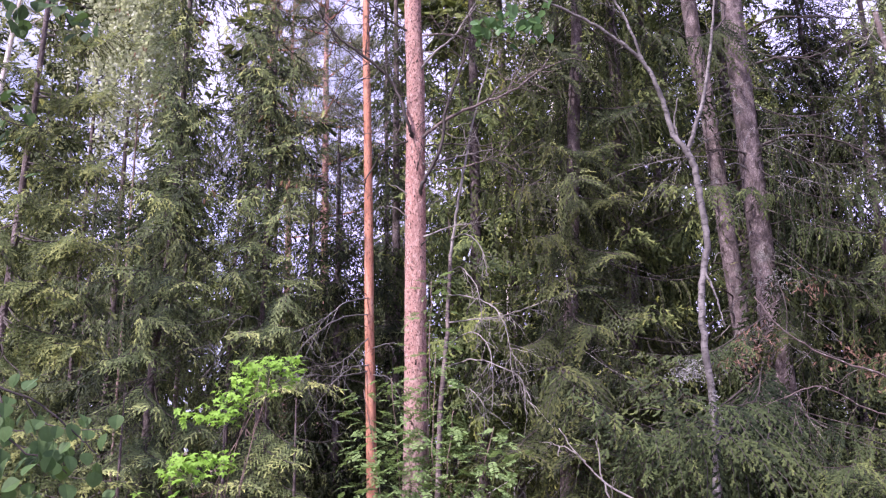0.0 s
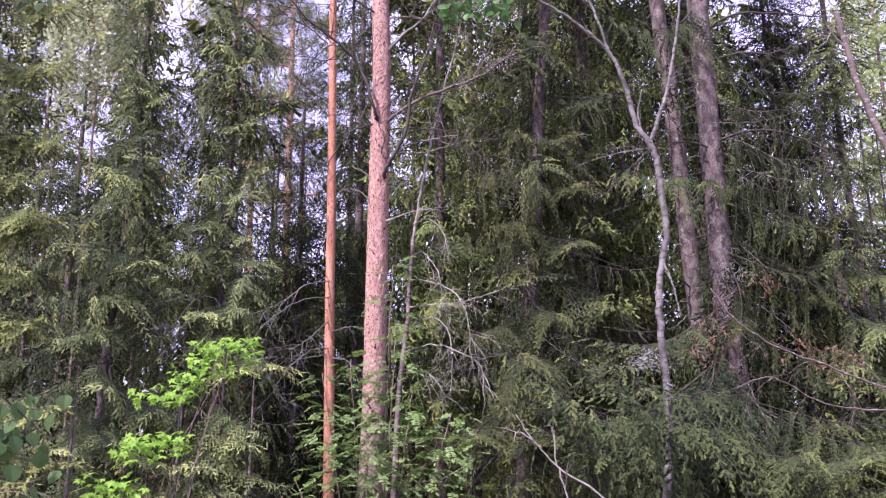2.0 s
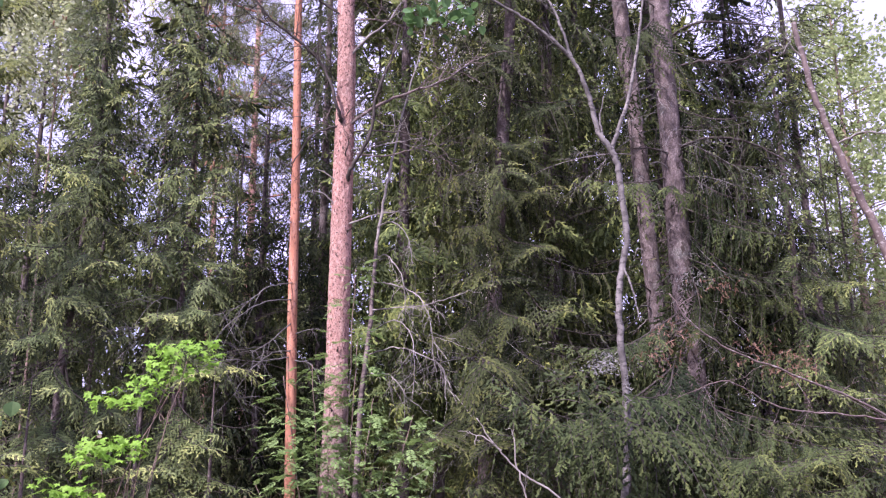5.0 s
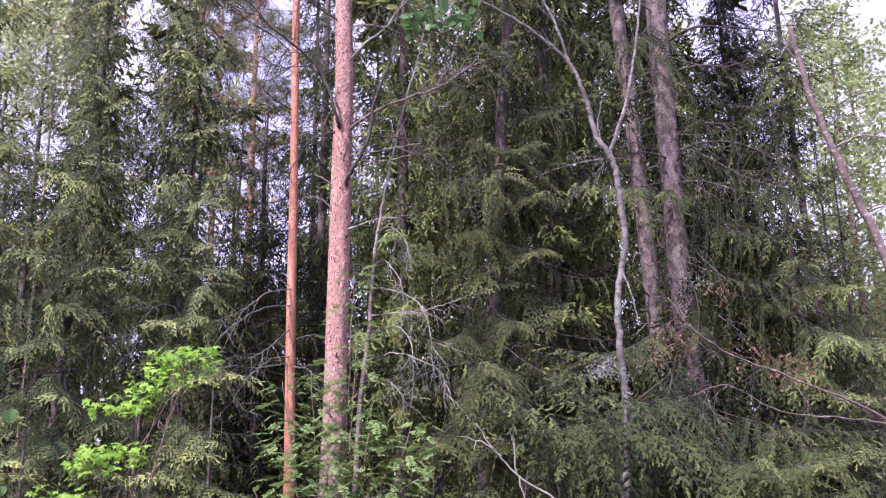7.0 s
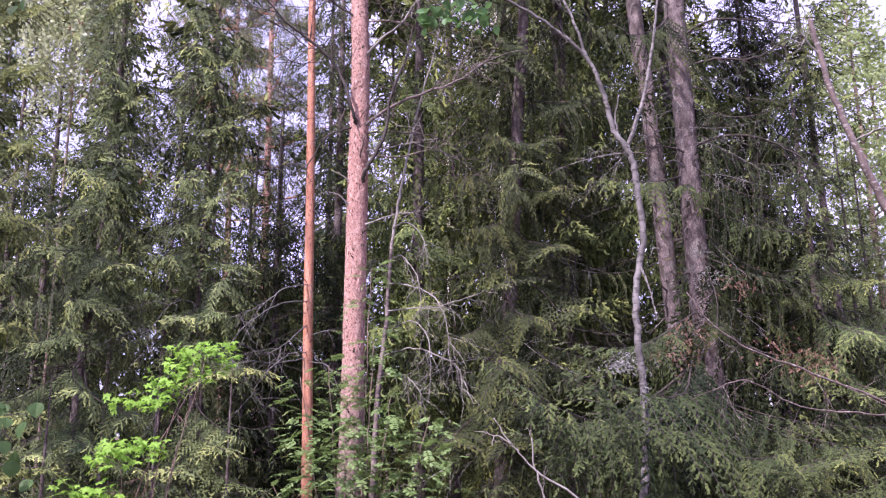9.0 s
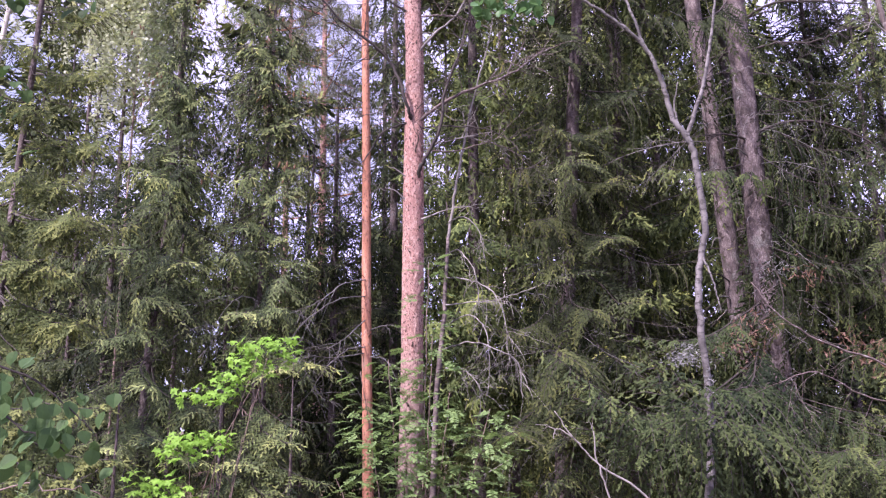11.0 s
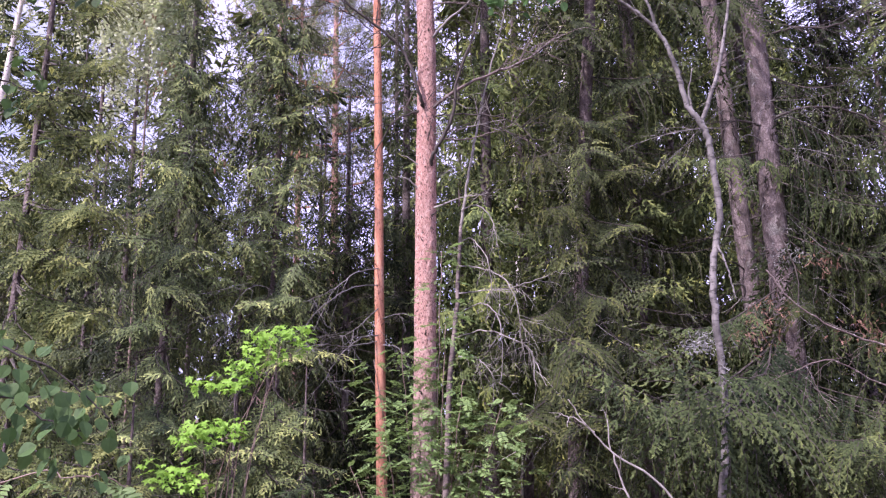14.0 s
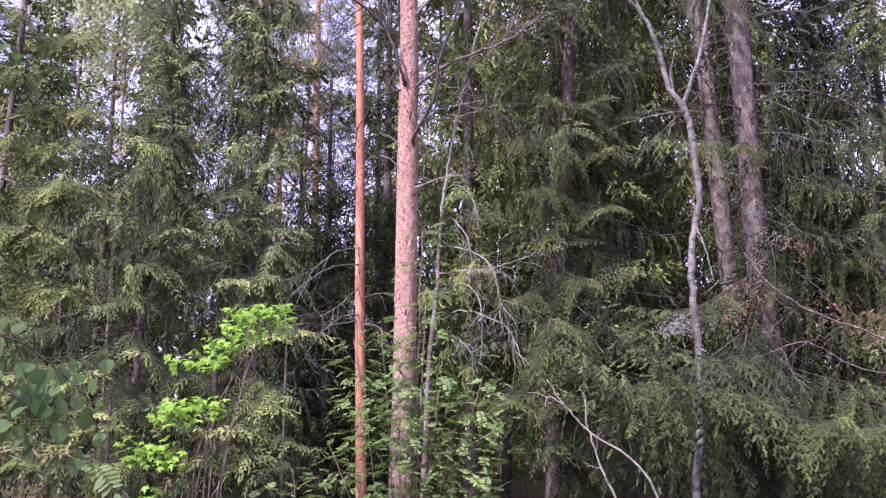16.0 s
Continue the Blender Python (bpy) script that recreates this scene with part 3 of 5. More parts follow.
# ---------------------------------------------------------------- the two red pines
def main_pine():
    base = (-0.31, 8.0, -0.1)
    t = thing("pine_tree", base, "tall pine with salmon flaky bark and bare lower limbs", "tree", "pines")
    line = local([base, (-0.27, 8, 1.5), (-0.25, 8, 3.0), (-0.235, 8, 4.3), (-0.22, 8, 5.4), (-0.24, 8, 6.4), (-0.2, 8, 9.0), (-0.1, 8, 13.0), (0, 8, 16.0)], base)
    part("trunk", trunk_mesh(line, [0.135, 0.111, 0.106, 0.092, 0.080, 0.068, 0.055, 0.035, 0.012], PINE_BARK, 44, 40, 0.06, 26.0), t)
    r = np.random.default_rng(3)
    for pts, rad, tw, mat in (
        ([(-0.26, 7.93, 4.74), (-0.28, 7.86, 4.81), (-0.32, 7.82, 4.94), (-0.37, 7.82, 5.13), (-0.5, 7.85, 5.4), (-0.8, 7.8, 5.67), (-1.05, 7.8, 5.88), (-1.34, 7.8, 6.29), (-1.43, 7.8, 6.5)], [0.018, 0.014, 0.007], 40, DARK_WOOD),
        ([(-0.18, 7.95, 4.74), (0.1, 7.9, 4.94), (0.47, 7.9, 5.11), (0.81, 7.95, 5.27), (1.16, 8, 5.56)], [0.020, 0.014, 0.006], 28, SNAG_BARK),
        ([(-0.19, 7.94, 4.12), (-0.17, 7.86, 4.19), (-0.1, 7.82, 4.31), (0.04, 7.8, 4.6), (0.1, 7.8, 5.01), (0.26, 7.8, 5.46), (0.33, 7.8, 5.8)], [0.022, 0.016, 0.007], 26, DARK_WOOD),
        ([(-0.2, 7.95, 3.66), (0.14, 7.9, 3.77), (0.34, 7.9, 3.79)], [0.012, 0.006, 0.003], 4, DEAD_WOOD),
        ([(-0.28, 7.95, 4.73), (-0.56, 7.9, 4.59), (-0.74, 7.85, 4.28), (-0.95, 7.8, 4.12)], [0.012, 0.008, 0.003], 6, DARK_WOOD),
        ([(-0.2, 7.95, 4.45), (0.2, 7.9, 4.52), (0.6, 7.9, 4.60)], [0.009, 0.006, 0.003], 5, DEAD_WOOD),
        ([(-0.2, 7.95, 5.5), (0.0, 7.9, 5.72), (0.2, 7.9, 5.9), (0.45, 7.9, 6.3)], [0.014, 0.010, 0.005], 6, DEAD_WOOD),
        ([(-0.3, 7.95, 4.12), (-0.42, 7.9, 4.20), (-0.5, 7.88, 4.22)], [0.009, 0.006, 0.004], 0, DEAD_WOOD),
        ([(-0.3, 7.95, 3.86), (-0.42, 7.9, 3.97), (-0.52, 7.88, 4.0)], [0.009, 0.006, 0.004], 0, DEAD_WOOD),
        ([(-0.22, 7.93, 4.36), (-0.2, 7.86, 4.43), (-0.16, 7.8, 4.57)], [0.007, 0.006, 0.004], 0, DARK_WOOD),
        ([(-0.19, 7.93, 3.57), (-0.15, 7.84, 3.59), (-0.1, 7.78, 3.62)], [0.009, 0.007, 0.004], 0, DARK_WOOD),
        ([(-0.3, 7.95, 6.0), (-0.6, 7.9, 6.2), (-0.9, 7.9, 6.6)], [0.012, 0.008, 0.004], 30, DARK_WOOD),
        ([(-0.13, 7.95, 4.43), (0.18, 7.9, 4.39), (0.5, 7.85, 4.46), (0.7, 7.8, 4.51)], [0.010, 0.007, 0.003], 6, SNAG_BARK),
        ([(-0.14, 7.95, 4.66), (0.15, 7.89, 4.66), (0.54, 7.83, 4.59), (0.77, 7.76, 4.43), (0.88, 7.7, 4.24)], [0.009, 0.006, 0.003], 12, DARK_WOOD),
        ([(-0.33, 7.95, 4.68), (-0.47, 7.9, 4.76), (-0.63, 7.85, 4.8)], [0.008, 0.005, 0.003], 3, SNAG_BARK),
        ([(-0.14, 7.95, 5.94), (0.1, 7.9, 5.93), (0.3, 7.85, 5.87)], [0.010, 0.007, 0.003], 5, SNAG_BARK),
        ([(-0.78, 7.8, 5.55), (-0.98, 7.77, 5.72), (-1.08, 7.73, 5.84), (-1.12, 7.7, 6.04)], [0.007, 0.005, 0.003], 10, DARK_WOOD),
        ([(-0.59, 7.8, 5.39), (-0.85, 7.75, 5.34), (-1.07, 7.7, 5.38)], [0.006, 0.004, 0.002], 8, DARK_WOOD),
        ([(0.24, 7.8, 5.42), (0.33, 7.75, 5.59), (0.43, 7.7, 5.68)], [0.009, 0.006, 0.003], 8, DARK_WOOD),
        ([(-0.13, 7.95, 5.0), (-0.03, 7.92, 4.9), (0.06, 7.9, 4.86)], [0.006, 0.004, 0.002], 1, DEAD_WOOD),
    ):
        part("branch", limb(local(pts, base), rad, mat, r, tw), t)
    at = lambda z: Vector([np.interp(z, line[:, 2], line[:, k]) for k in range(3)])
    for i in range(16):
        part("dead_branch", DRY_DARK[i % 3], t, at=limb_pose(at(4.9 + 0.24 * i), r.uniform(0, 6.28), r.uniform(-0.1, 0.6), r.uniform(-1, 1), r.uniform(0.7, 1.2)))
    for i in range(22):
        z, a = r.uniform(1.6, 6.4), -1.57 + r.normal(0, 0.9)
        l, w = r.uniform(0.02, 0.07), Vector((math.cos(a), math.sin(a), r.uniform(0.0, 0.9)))
        root = at(z) + Vector((w.x, w.y, 0)) * (0.115 - 0.008 * z)
        part("branch_stub", limb([root - w * 0.03, root + w * l * 0.5, root + w * l], [0.011, 0.008, 0.005], DARK_WOOD if i % 3 else SNAG_BARK, r, 0, 0.2, 6, 3), t)
    part("crown", pine_crown(at, 8.6, 15.8, 2.2, r, 20, 26).mesh("crown", [RED_BARK, PINE_NEEDLES]), t)


def red_pine():
    base = (-0.76, 9.3, -0.1)
    t = thing("pine_tree", base, "slender young pine with bright orange-red bark", "tree", "pines")
    line = local([base, (-0.785, 9.3, 0.5), (-0.81, 9.3, 1.9), (-0.83, 9.3, 3.0), (-0.84, 9.3, 4.2), (-0.86, 9.3, 5.6), (-0.88, 9.3, 7.0), (-0.88, 9.3, 11.0)], base)
    part("trunk", trunk_mesh(line, [0.064, 0.059, 0.054, 0.048, 0.042, 0.03, 0.01], RED_BARK, 24, 24, 0.06, 18.0), t)
    r = np.random.default_rng(5)
    for pts, rad, tw in (
        ([(-0.83, 9.28, 3.3), (-1.07, 8.9, 3.18), (-1.22, 8.53, 2.96), (-1.42, 8.53, 2.86), (-1.59, 8.53, 2.8)], [0.008, 0.006, 0.003], 11),
        ([(-0.83, 9.28, 3.1), (-1.07, 8.9, 3.02), (-1.24, 8.53, 2.85), (-1.46, 8.53, 2.67), (-1.56, 8.53, 2.5), (-1.52, 8.53, 2.35), (-1.42, 8.53, 2.27)], [0.008, 0.006, 0.003], 11),
        ([(-0.83, 9.28, 2.52), (-0.99, 8.9, 2.45), (-1.12, 8.53, 2.29), (-1.25, 8.53, 2.12), (-1.31, 8.53, 2.0), (-1.26, 8.53, 1.92)], [0.008, 0.006, 0.003], 11),
        ([(-0.83, 9.28, 2.44), (-1.15, 8.9, 2.36), (-1.3, 8.53, 2.35), (-1.47, 8.53, 2.34)], [0.008, 0.006, 0.003], 11),
        ([(-0.83, 9.28, 2.84), (-0.95, 8.9, 2.64), (-1.03, 8.53, 2.5), (-1.18, 8.53, 2.42)], [0.008, 0.006, 0.003], 11),
        ([(-0.8, 9.28, 2.7), (-0.6, 9.15, 2.74), (-0.4, 9.1, 2.7)], [0.008, 0.005, 0.003], 4),
        ([(-0.8, 9.28, 2.4), (-0.62, 9.15, 2.36), (-0.5, 9.1, 2.25)], [0.008, 0.005, 0.003], 4),
        ([(-0.84, 9.28, 4.0), (-1.0, 9.2, 4.1), (-1.15, 9.15, 4.12)], [0.007, 0.005, 0.003], 2),
        ([(-0.83, 9.28, 4.3), (-0.7, 9.2, 4.38), (-0.58, 9.15, 4.34)], [0.007, 0.005, 0.003], 2),
        ([(-0.85, 9.28, 4.7), (-1.1, 9.2, 4.75), (-1.3, 9.15, 4.65)], [0.007, 0.005, 0.003], 5),
        ([(-0.86, 9.28, 5.3), (-1.1, 9.2, 5.55), (-1.4, 9.15, 5.7)], [0.008, 0.005, 0.003], 8),
        ([(-0.86, 9.28, 6.0), (-0.6, 9.2, 6.3), (-0.4, 9.15, 6.5)], [0.008, 0.005, 0.003], 8),
    ):
        part("dead_branch", limb(local(pts, base), rad, GREY_WOOD, r, tw * 3 // 4, 0.4, 6, up=-0.5, twig=0.0034), t)
    at = lambda z: Vector([np.interp(z, line[:, 2], line[:, k]) for k in range(3)])
    for i in range(30):
        part("dead_branch", DRY_DARK[i % 3], t, at=limb_pose(at(2.2 + 0.17 * i), r.uniform(1.6, 4.9) if i % 3 else r.uniform(0, 6.28), r.uniform(-0.3, 0.4), r.uniform(-1, 1), r.uniform(0.5, 0.95)))
    part("crown", pine_crown(at, 7.4, 10.9, 1.2, r, 12, 20).mesh("crown", [RED_BARK, PINE_NEEDLES]), t)


main_pine()
red_pine()


# ---------------------------------------------------------------- spruces of the edge
def close_stem(a, z):
    """Boughs of the close trees: a full skirt below, a bare stem above with one leafy tier across it."""
    if z < 1.65:
        return 0.7
    if z < 3.1:
        return 0.08 if toward(a) > 0.3 else 0.9
    if toward(a) > 0.22:
        return 0.12 if 4.1 < z < 4.5 else 0.03
    return 0.85


def edge_spruces():
    r = np.random.default_rng(11)
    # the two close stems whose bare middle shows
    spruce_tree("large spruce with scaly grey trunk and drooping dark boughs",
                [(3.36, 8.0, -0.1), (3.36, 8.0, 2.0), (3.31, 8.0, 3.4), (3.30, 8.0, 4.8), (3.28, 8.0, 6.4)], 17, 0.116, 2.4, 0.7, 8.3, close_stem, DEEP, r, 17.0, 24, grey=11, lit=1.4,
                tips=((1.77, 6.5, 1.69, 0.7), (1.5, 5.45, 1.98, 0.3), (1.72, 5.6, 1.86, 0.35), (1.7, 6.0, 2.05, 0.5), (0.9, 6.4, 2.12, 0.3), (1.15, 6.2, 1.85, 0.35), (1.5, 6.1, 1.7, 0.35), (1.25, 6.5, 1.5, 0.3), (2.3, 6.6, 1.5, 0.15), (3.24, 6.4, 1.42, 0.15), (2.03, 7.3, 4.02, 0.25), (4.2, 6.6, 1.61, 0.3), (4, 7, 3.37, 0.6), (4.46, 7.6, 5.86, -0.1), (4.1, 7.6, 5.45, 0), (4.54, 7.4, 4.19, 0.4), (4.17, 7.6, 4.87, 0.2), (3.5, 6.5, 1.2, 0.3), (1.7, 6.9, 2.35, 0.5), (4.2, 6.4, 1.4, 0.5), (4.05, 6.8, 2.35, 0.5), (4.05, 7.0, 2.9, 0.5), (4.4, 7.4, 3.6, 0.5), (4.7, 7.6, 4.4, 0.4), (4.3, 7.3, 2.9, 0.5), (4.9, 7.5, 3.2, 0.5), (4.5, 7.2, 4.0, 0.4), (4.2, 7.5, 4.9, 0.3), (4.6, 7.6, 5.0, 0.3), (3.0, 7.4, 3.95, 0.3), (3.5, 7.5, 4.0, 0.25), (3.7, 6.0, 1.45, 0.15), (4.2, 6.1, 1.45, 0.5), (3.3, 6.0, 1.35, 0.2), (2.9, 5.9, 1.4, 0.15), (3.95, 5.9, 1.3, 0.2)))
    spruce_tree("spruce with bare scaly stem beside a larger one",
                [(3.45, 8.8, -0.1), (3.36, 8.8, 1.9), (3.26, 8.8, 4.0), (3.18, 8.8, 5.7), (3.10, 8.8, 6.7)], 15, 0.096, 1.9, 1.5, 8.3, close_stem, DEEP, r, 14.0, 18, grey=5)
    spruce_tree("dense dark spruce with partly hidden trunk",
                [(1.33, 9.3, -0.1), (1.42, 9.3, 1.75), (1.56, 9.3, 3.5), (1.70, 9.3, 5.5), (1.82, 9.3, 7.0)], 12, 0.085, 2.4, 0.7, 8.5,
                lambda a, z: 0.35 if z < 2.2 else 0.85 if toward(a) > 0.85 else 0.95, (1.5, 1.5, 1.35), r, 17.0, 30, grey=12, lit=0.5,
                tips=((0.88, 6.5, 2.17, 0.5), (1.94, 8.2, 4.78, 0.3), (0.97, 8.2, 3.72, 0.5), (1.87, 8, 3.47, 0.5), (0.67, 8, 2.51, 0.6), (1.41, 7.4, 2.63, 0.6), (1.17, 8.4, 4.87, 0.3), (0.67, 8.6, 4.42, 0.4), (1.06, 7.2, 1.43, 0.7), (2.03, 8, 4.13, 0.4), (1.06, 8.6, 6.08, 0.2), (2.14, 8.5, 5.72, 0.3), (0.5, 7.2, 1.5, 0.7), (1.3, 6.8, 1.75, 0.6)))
    # edge trees on the open side; raised tint and lit stand in for full sun
    spruce_tree("slender spruce with olive sunlit sprays",
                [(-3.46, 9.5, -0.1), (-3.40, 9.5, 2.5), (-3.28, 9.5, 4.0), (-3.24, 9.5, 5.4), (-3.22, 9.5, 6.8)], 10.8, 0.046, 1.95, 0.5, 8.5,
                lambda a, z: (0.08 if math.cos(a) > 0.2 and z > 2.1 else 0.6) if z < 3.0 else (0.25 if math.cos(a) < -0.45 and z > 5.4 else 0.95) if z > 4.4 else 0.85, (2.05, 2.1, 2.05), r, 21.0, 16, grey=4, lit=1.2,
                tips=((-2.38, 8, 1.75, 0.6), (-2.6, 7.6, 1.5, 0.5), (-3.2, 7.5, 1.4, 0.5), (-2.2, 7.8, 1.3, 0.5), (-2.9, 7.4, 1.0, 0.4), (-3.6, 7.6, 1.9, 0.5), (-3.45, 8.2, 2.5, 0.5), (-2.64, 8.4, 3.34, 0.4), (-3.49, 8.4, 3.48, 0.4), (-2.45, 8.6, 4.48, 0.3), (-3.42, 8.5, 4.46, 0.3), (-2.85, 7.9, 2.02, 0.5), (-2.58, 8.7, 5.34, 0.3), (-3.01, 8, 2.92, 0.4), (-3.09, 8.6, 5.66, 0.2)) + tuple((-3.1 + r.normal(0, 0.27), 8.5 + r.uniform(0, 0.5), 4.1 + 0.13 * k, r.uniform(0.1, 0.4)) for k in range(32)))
    spruce_tree("young spruce with thin brown stem and pale tips",
                [(-2.12, 9.3, -0.1), (-2.08, 9.3, 3.0), (-2.05, 9.3, 5.0), (-2.02, 9.3, 6.5)], 9.6, 0.03, 1.75, 0.4, 8.4,
                lambda a, z: (0.08 if math.cos(a) < -0.3 and z > 2.1 else 0.6) if z < 3.0 else 0.9, (2.35, 2.4, 2.3), r, 23.0, 10, grey=3, lit=1.0,
                tips=((-2.41, 8.4, 3.46, 0.3), (-1.2, 7.9, 1.1, 0.5), (-1.7, 7.7, 0.95, 0.5), (-1.5, 7.8, 1.45, 0.5), (-2.2, 7.9, 1.0, 0.4), (-1.1, 8.2, 2.2, 0.5), (-1.33, 8.5, 3.34, 0.35), (-1.33, 8, 1.57, 0.5), (-2.03, 8.2, 2.76, 0.35), (-1.51, 8.2, 2.81, 0.35), (-2.38, 8.6, 4.34, 0.3), (-1.45, 8.7, 4.49, 0.3), (-1.68, 8.8, 5.29, 0.25), (-2.48, 8.8, 5.45, 0.25), (-1.97, 8, 1.26, 0.5), (-1.61, 8.2, 2.18, 0.4), (-1.87, 9, 6.27, 0.2)) + tuple((-2.0 + r.normal(0, 0.3), 8.5 + r.uniform(0, 0.4), 3.4 + 0.12 * k, r.uniform(0.1, 0.4)) for k in range(34)))
    shelves = []
    for x, y, z, rise in ((-3.04, 7.3, 4.29, 0.12), (-3.32, 7.1, 3.84, 0.2), (-2.8, 7.2, 3.45, 0.2), (-3.17, 7.0, 2.97, 0.3), (-3.11, 7.4, 5.07, 0.1), (-3.72, 7.3, 4.62, 0.15),
                          (-3.01, 7.0, 2.51, 0.35), (-3.92, 7.3, 5.31, 0.1), (-3.08, 7.5, 5.78, 0.05), (-3.6, 6.9, 2.2, 0.4), (-3.9, 7.0, 3.4, 0.3)):
        for k in range(4):
            shelves.append((x - 0.13 * k, y + r.uniform(-0.25, 0.25), z + 0.03 * k + r.normal(0, 0.03), rise + r.uniform(0, 0.1)))
    spruce_tree("spruce with tiered yellow-green boughs and gaps between",
                [(-4.4, 7.8, -0.1), (-4.28, 7.8, 3.0), (-4.22, 7.8, 4.7), (-4.18, 7.8, 6.0)], 9.8, 0.036, 1.45, 0.5, 7.8,
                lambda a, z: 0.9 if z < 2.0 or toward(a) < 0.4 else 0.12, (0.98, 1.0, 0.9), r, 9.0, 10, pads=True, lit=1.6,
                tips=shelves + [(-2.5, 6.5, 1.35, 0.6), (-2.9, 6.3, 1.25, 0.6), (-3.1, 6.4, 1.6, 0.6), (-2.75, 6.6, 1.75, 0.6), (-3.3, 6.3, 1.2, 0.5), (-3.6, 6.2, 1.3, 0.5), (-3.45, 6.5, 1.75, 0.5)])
    # trees a little deeper in the wood; tints above 2 colour in sunlight
    spruce_tree("spruce standing beyond the pines with hanging twigs",
                [(0.5, 10.6, -0.1), (0.5, 10.6, 4.0), (0.55, 10.6, 8.0)], 11.5, 0.08, 2.0, 2.5, 8.4, everywhere, (2.5, 2.55, 1.9), r, 17.0, 14, grey=8)
    spruce_tree("spruce in the shade with dark boughs",
                [(2.5, 10.3, -0.1), (2.5, 10.3, 4.0), (2.5, 10.3, 8.0)], 12, 0.09, 2.2, 2.5, 8.4, everywhere, (2.3, 2.35, 1.85), r, 15.0, 14)
    spruce_tree("spruce with wide low boughs at the wood's edge",
                [(4.9, 8.6, -0.1), (4.9, 8.6, 3.0), (4.88, 8.6, 4.6)], 6.3, 0.05, 1.9, 0.4, 5.9, lambda a, z: 0.3 if 1.7 < z < 3.0 and math.cos(a) < 0.2 else 1.0, (1.55, 1.6, 1.4), r, 28.0, 10,
                tips=((4.47, 6.8, 1.9, 0.5), (4.74, 7, 2.95, 0.5), (4.28, 6.9, 2.41, 0.6), (4.51, 6.8, 1.41, 0.5), (4.26, 7.2, 2.12, 0.5), (5.61, 8, 5.77, 0), (5.24, 8, 6.18, 0), (4.55, 7.6, 5.5, 0.1), (4.7, 7.7, 5.25, 0.2), (4.62, 7.8, 5.75, 0.1), (4.75, 7.3, 5.5, 0.4), (5.0, 7.4, 5.0, 0.4), (5.2, 7.5, 5.9, 0.2), (4.6, 7.4, 5.9, 0.2), (3.9, 6.8, 1.3, 0.5), (5, 6.9, 2.4, 0.5)))
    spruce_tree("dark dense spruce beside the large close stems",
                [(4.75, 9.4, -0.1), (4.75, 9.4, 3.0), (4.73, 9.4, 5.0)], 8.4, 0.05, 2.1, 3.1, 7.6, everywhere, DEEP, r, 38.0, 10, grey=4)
    spruce_tree("dark dense spruce beside the large close stems",
                [(5.25, 10.2, -0.1), (5.25, 10.2, 3.0), (5.22, 10.2, 5.0)], 8.2, 0.04, 1.9, 3.0, 7.6, everywhere, (1.0, 1.05, 0.95), r, 30.0, 4)
    for x, y, h in ((-3.0, 7.7, 2.2), (-1.5, 8.4, 2.4), (-3.7, 6.8, 2.0), (-2.2, 8.3, 2.2)):
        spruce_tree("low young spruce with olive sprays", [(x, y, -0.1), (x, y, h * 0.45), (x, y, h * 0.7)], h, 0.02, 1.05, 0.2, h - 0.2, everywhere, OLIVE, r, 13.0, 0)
    spruce_tree("spruce with mossy twigs among young trees",
                [(-4.7, 11.4, -0.1), (-4.7, 11.4, 3.0), (-4.7, 11.4, 4.0)], 8.0, 0.05, 1.5, 0.6, 7.6, lambda a, z: 0.9, (0.85, 0.9, 1.0), r, 17.0, 8)
    for x, y in ((4.1, 10.6), (3.3, 11.6), (1.1, 12.2), (2.0, 12.0)):
        spruce_tree("tall spruce in the shade with dark hanging boughs", [(x, y, -0.1), (x + 0.05, y, 4.0), (x, y, 8.0)], 13, 0.07, 1.8, 2.3, 9.0, everywhere, (2.1, 2.1, 1.6), r, 15.0, 8)
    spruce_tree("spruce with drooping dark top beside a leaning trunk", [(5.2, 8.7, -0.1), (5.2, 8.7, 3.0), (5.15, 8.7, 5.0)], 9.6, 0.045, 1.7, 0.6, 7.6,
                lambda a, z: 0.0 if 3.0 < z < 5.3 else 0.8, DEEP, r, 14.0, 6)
    spruce_tree("short spruce in the dim gap behind young trees", [(-2.05, 12.4, -0.1), (-2.05, 12.4, 3.0), (-2.05, 12.4, 4.6)], 6.4, 0.045, 1.4, 0.5, 6.0, everywhere, GREEN, r, 20.0, 4)
    for x, y, h in ((-4.45, 12.7, 6.6), (-2.95, 12.3, 6.2)):
        spruce_tree("short spruce in the dim gap behind young trees", [(x, y, -0.1), (x, y, 3.0), (x, y, 4.6)], h, 0.045, 1.3, 0.5, h - 0.4, everywhere, GREEN, r, 17.0, 4)
    spruce_tree("spruce in half shade between young trees",
                [(-1.5, 11.5, -0.1), (-1.5, 11.5, 4.0), (-1.5, 11.5, 5.0)], 6.4, 0.05, 1.5, 0.6, 6.2, everywhere, GREEN, r, 20.0, 8)
    for x, y, h, first in ((-3.75, 11.5, 7.0, 3.7), (-2.95, 11.2, 7.4, 3.4), (-2.35, 11.0, 7.0, 3.2)):
        spruce_tree("slim spruce filling the gap behind young trees", [(x, y, -0.1), (x, y, 3.0), (x + 0.05, y, 5.0)], h, 0.032, 1.4, first, h - 0.5, everywhere, (2.2, 2.3, 2.0), r, 30.0, 6)
    for x, y, h in ((-1.62, 12.5, 6.2), (-1.95, 11.8, 6.8)):
        spruce_tree("slim spruce filling the gap behind young trees", [(x, y, -0.1), (x, y, 3.0), (x + 0.05, y, 4.6)], h, 0.03, 1.3, 2.8, h - 0.4, everywhere, (2.1, 2.2, 1.9), r, 24.0, 6)
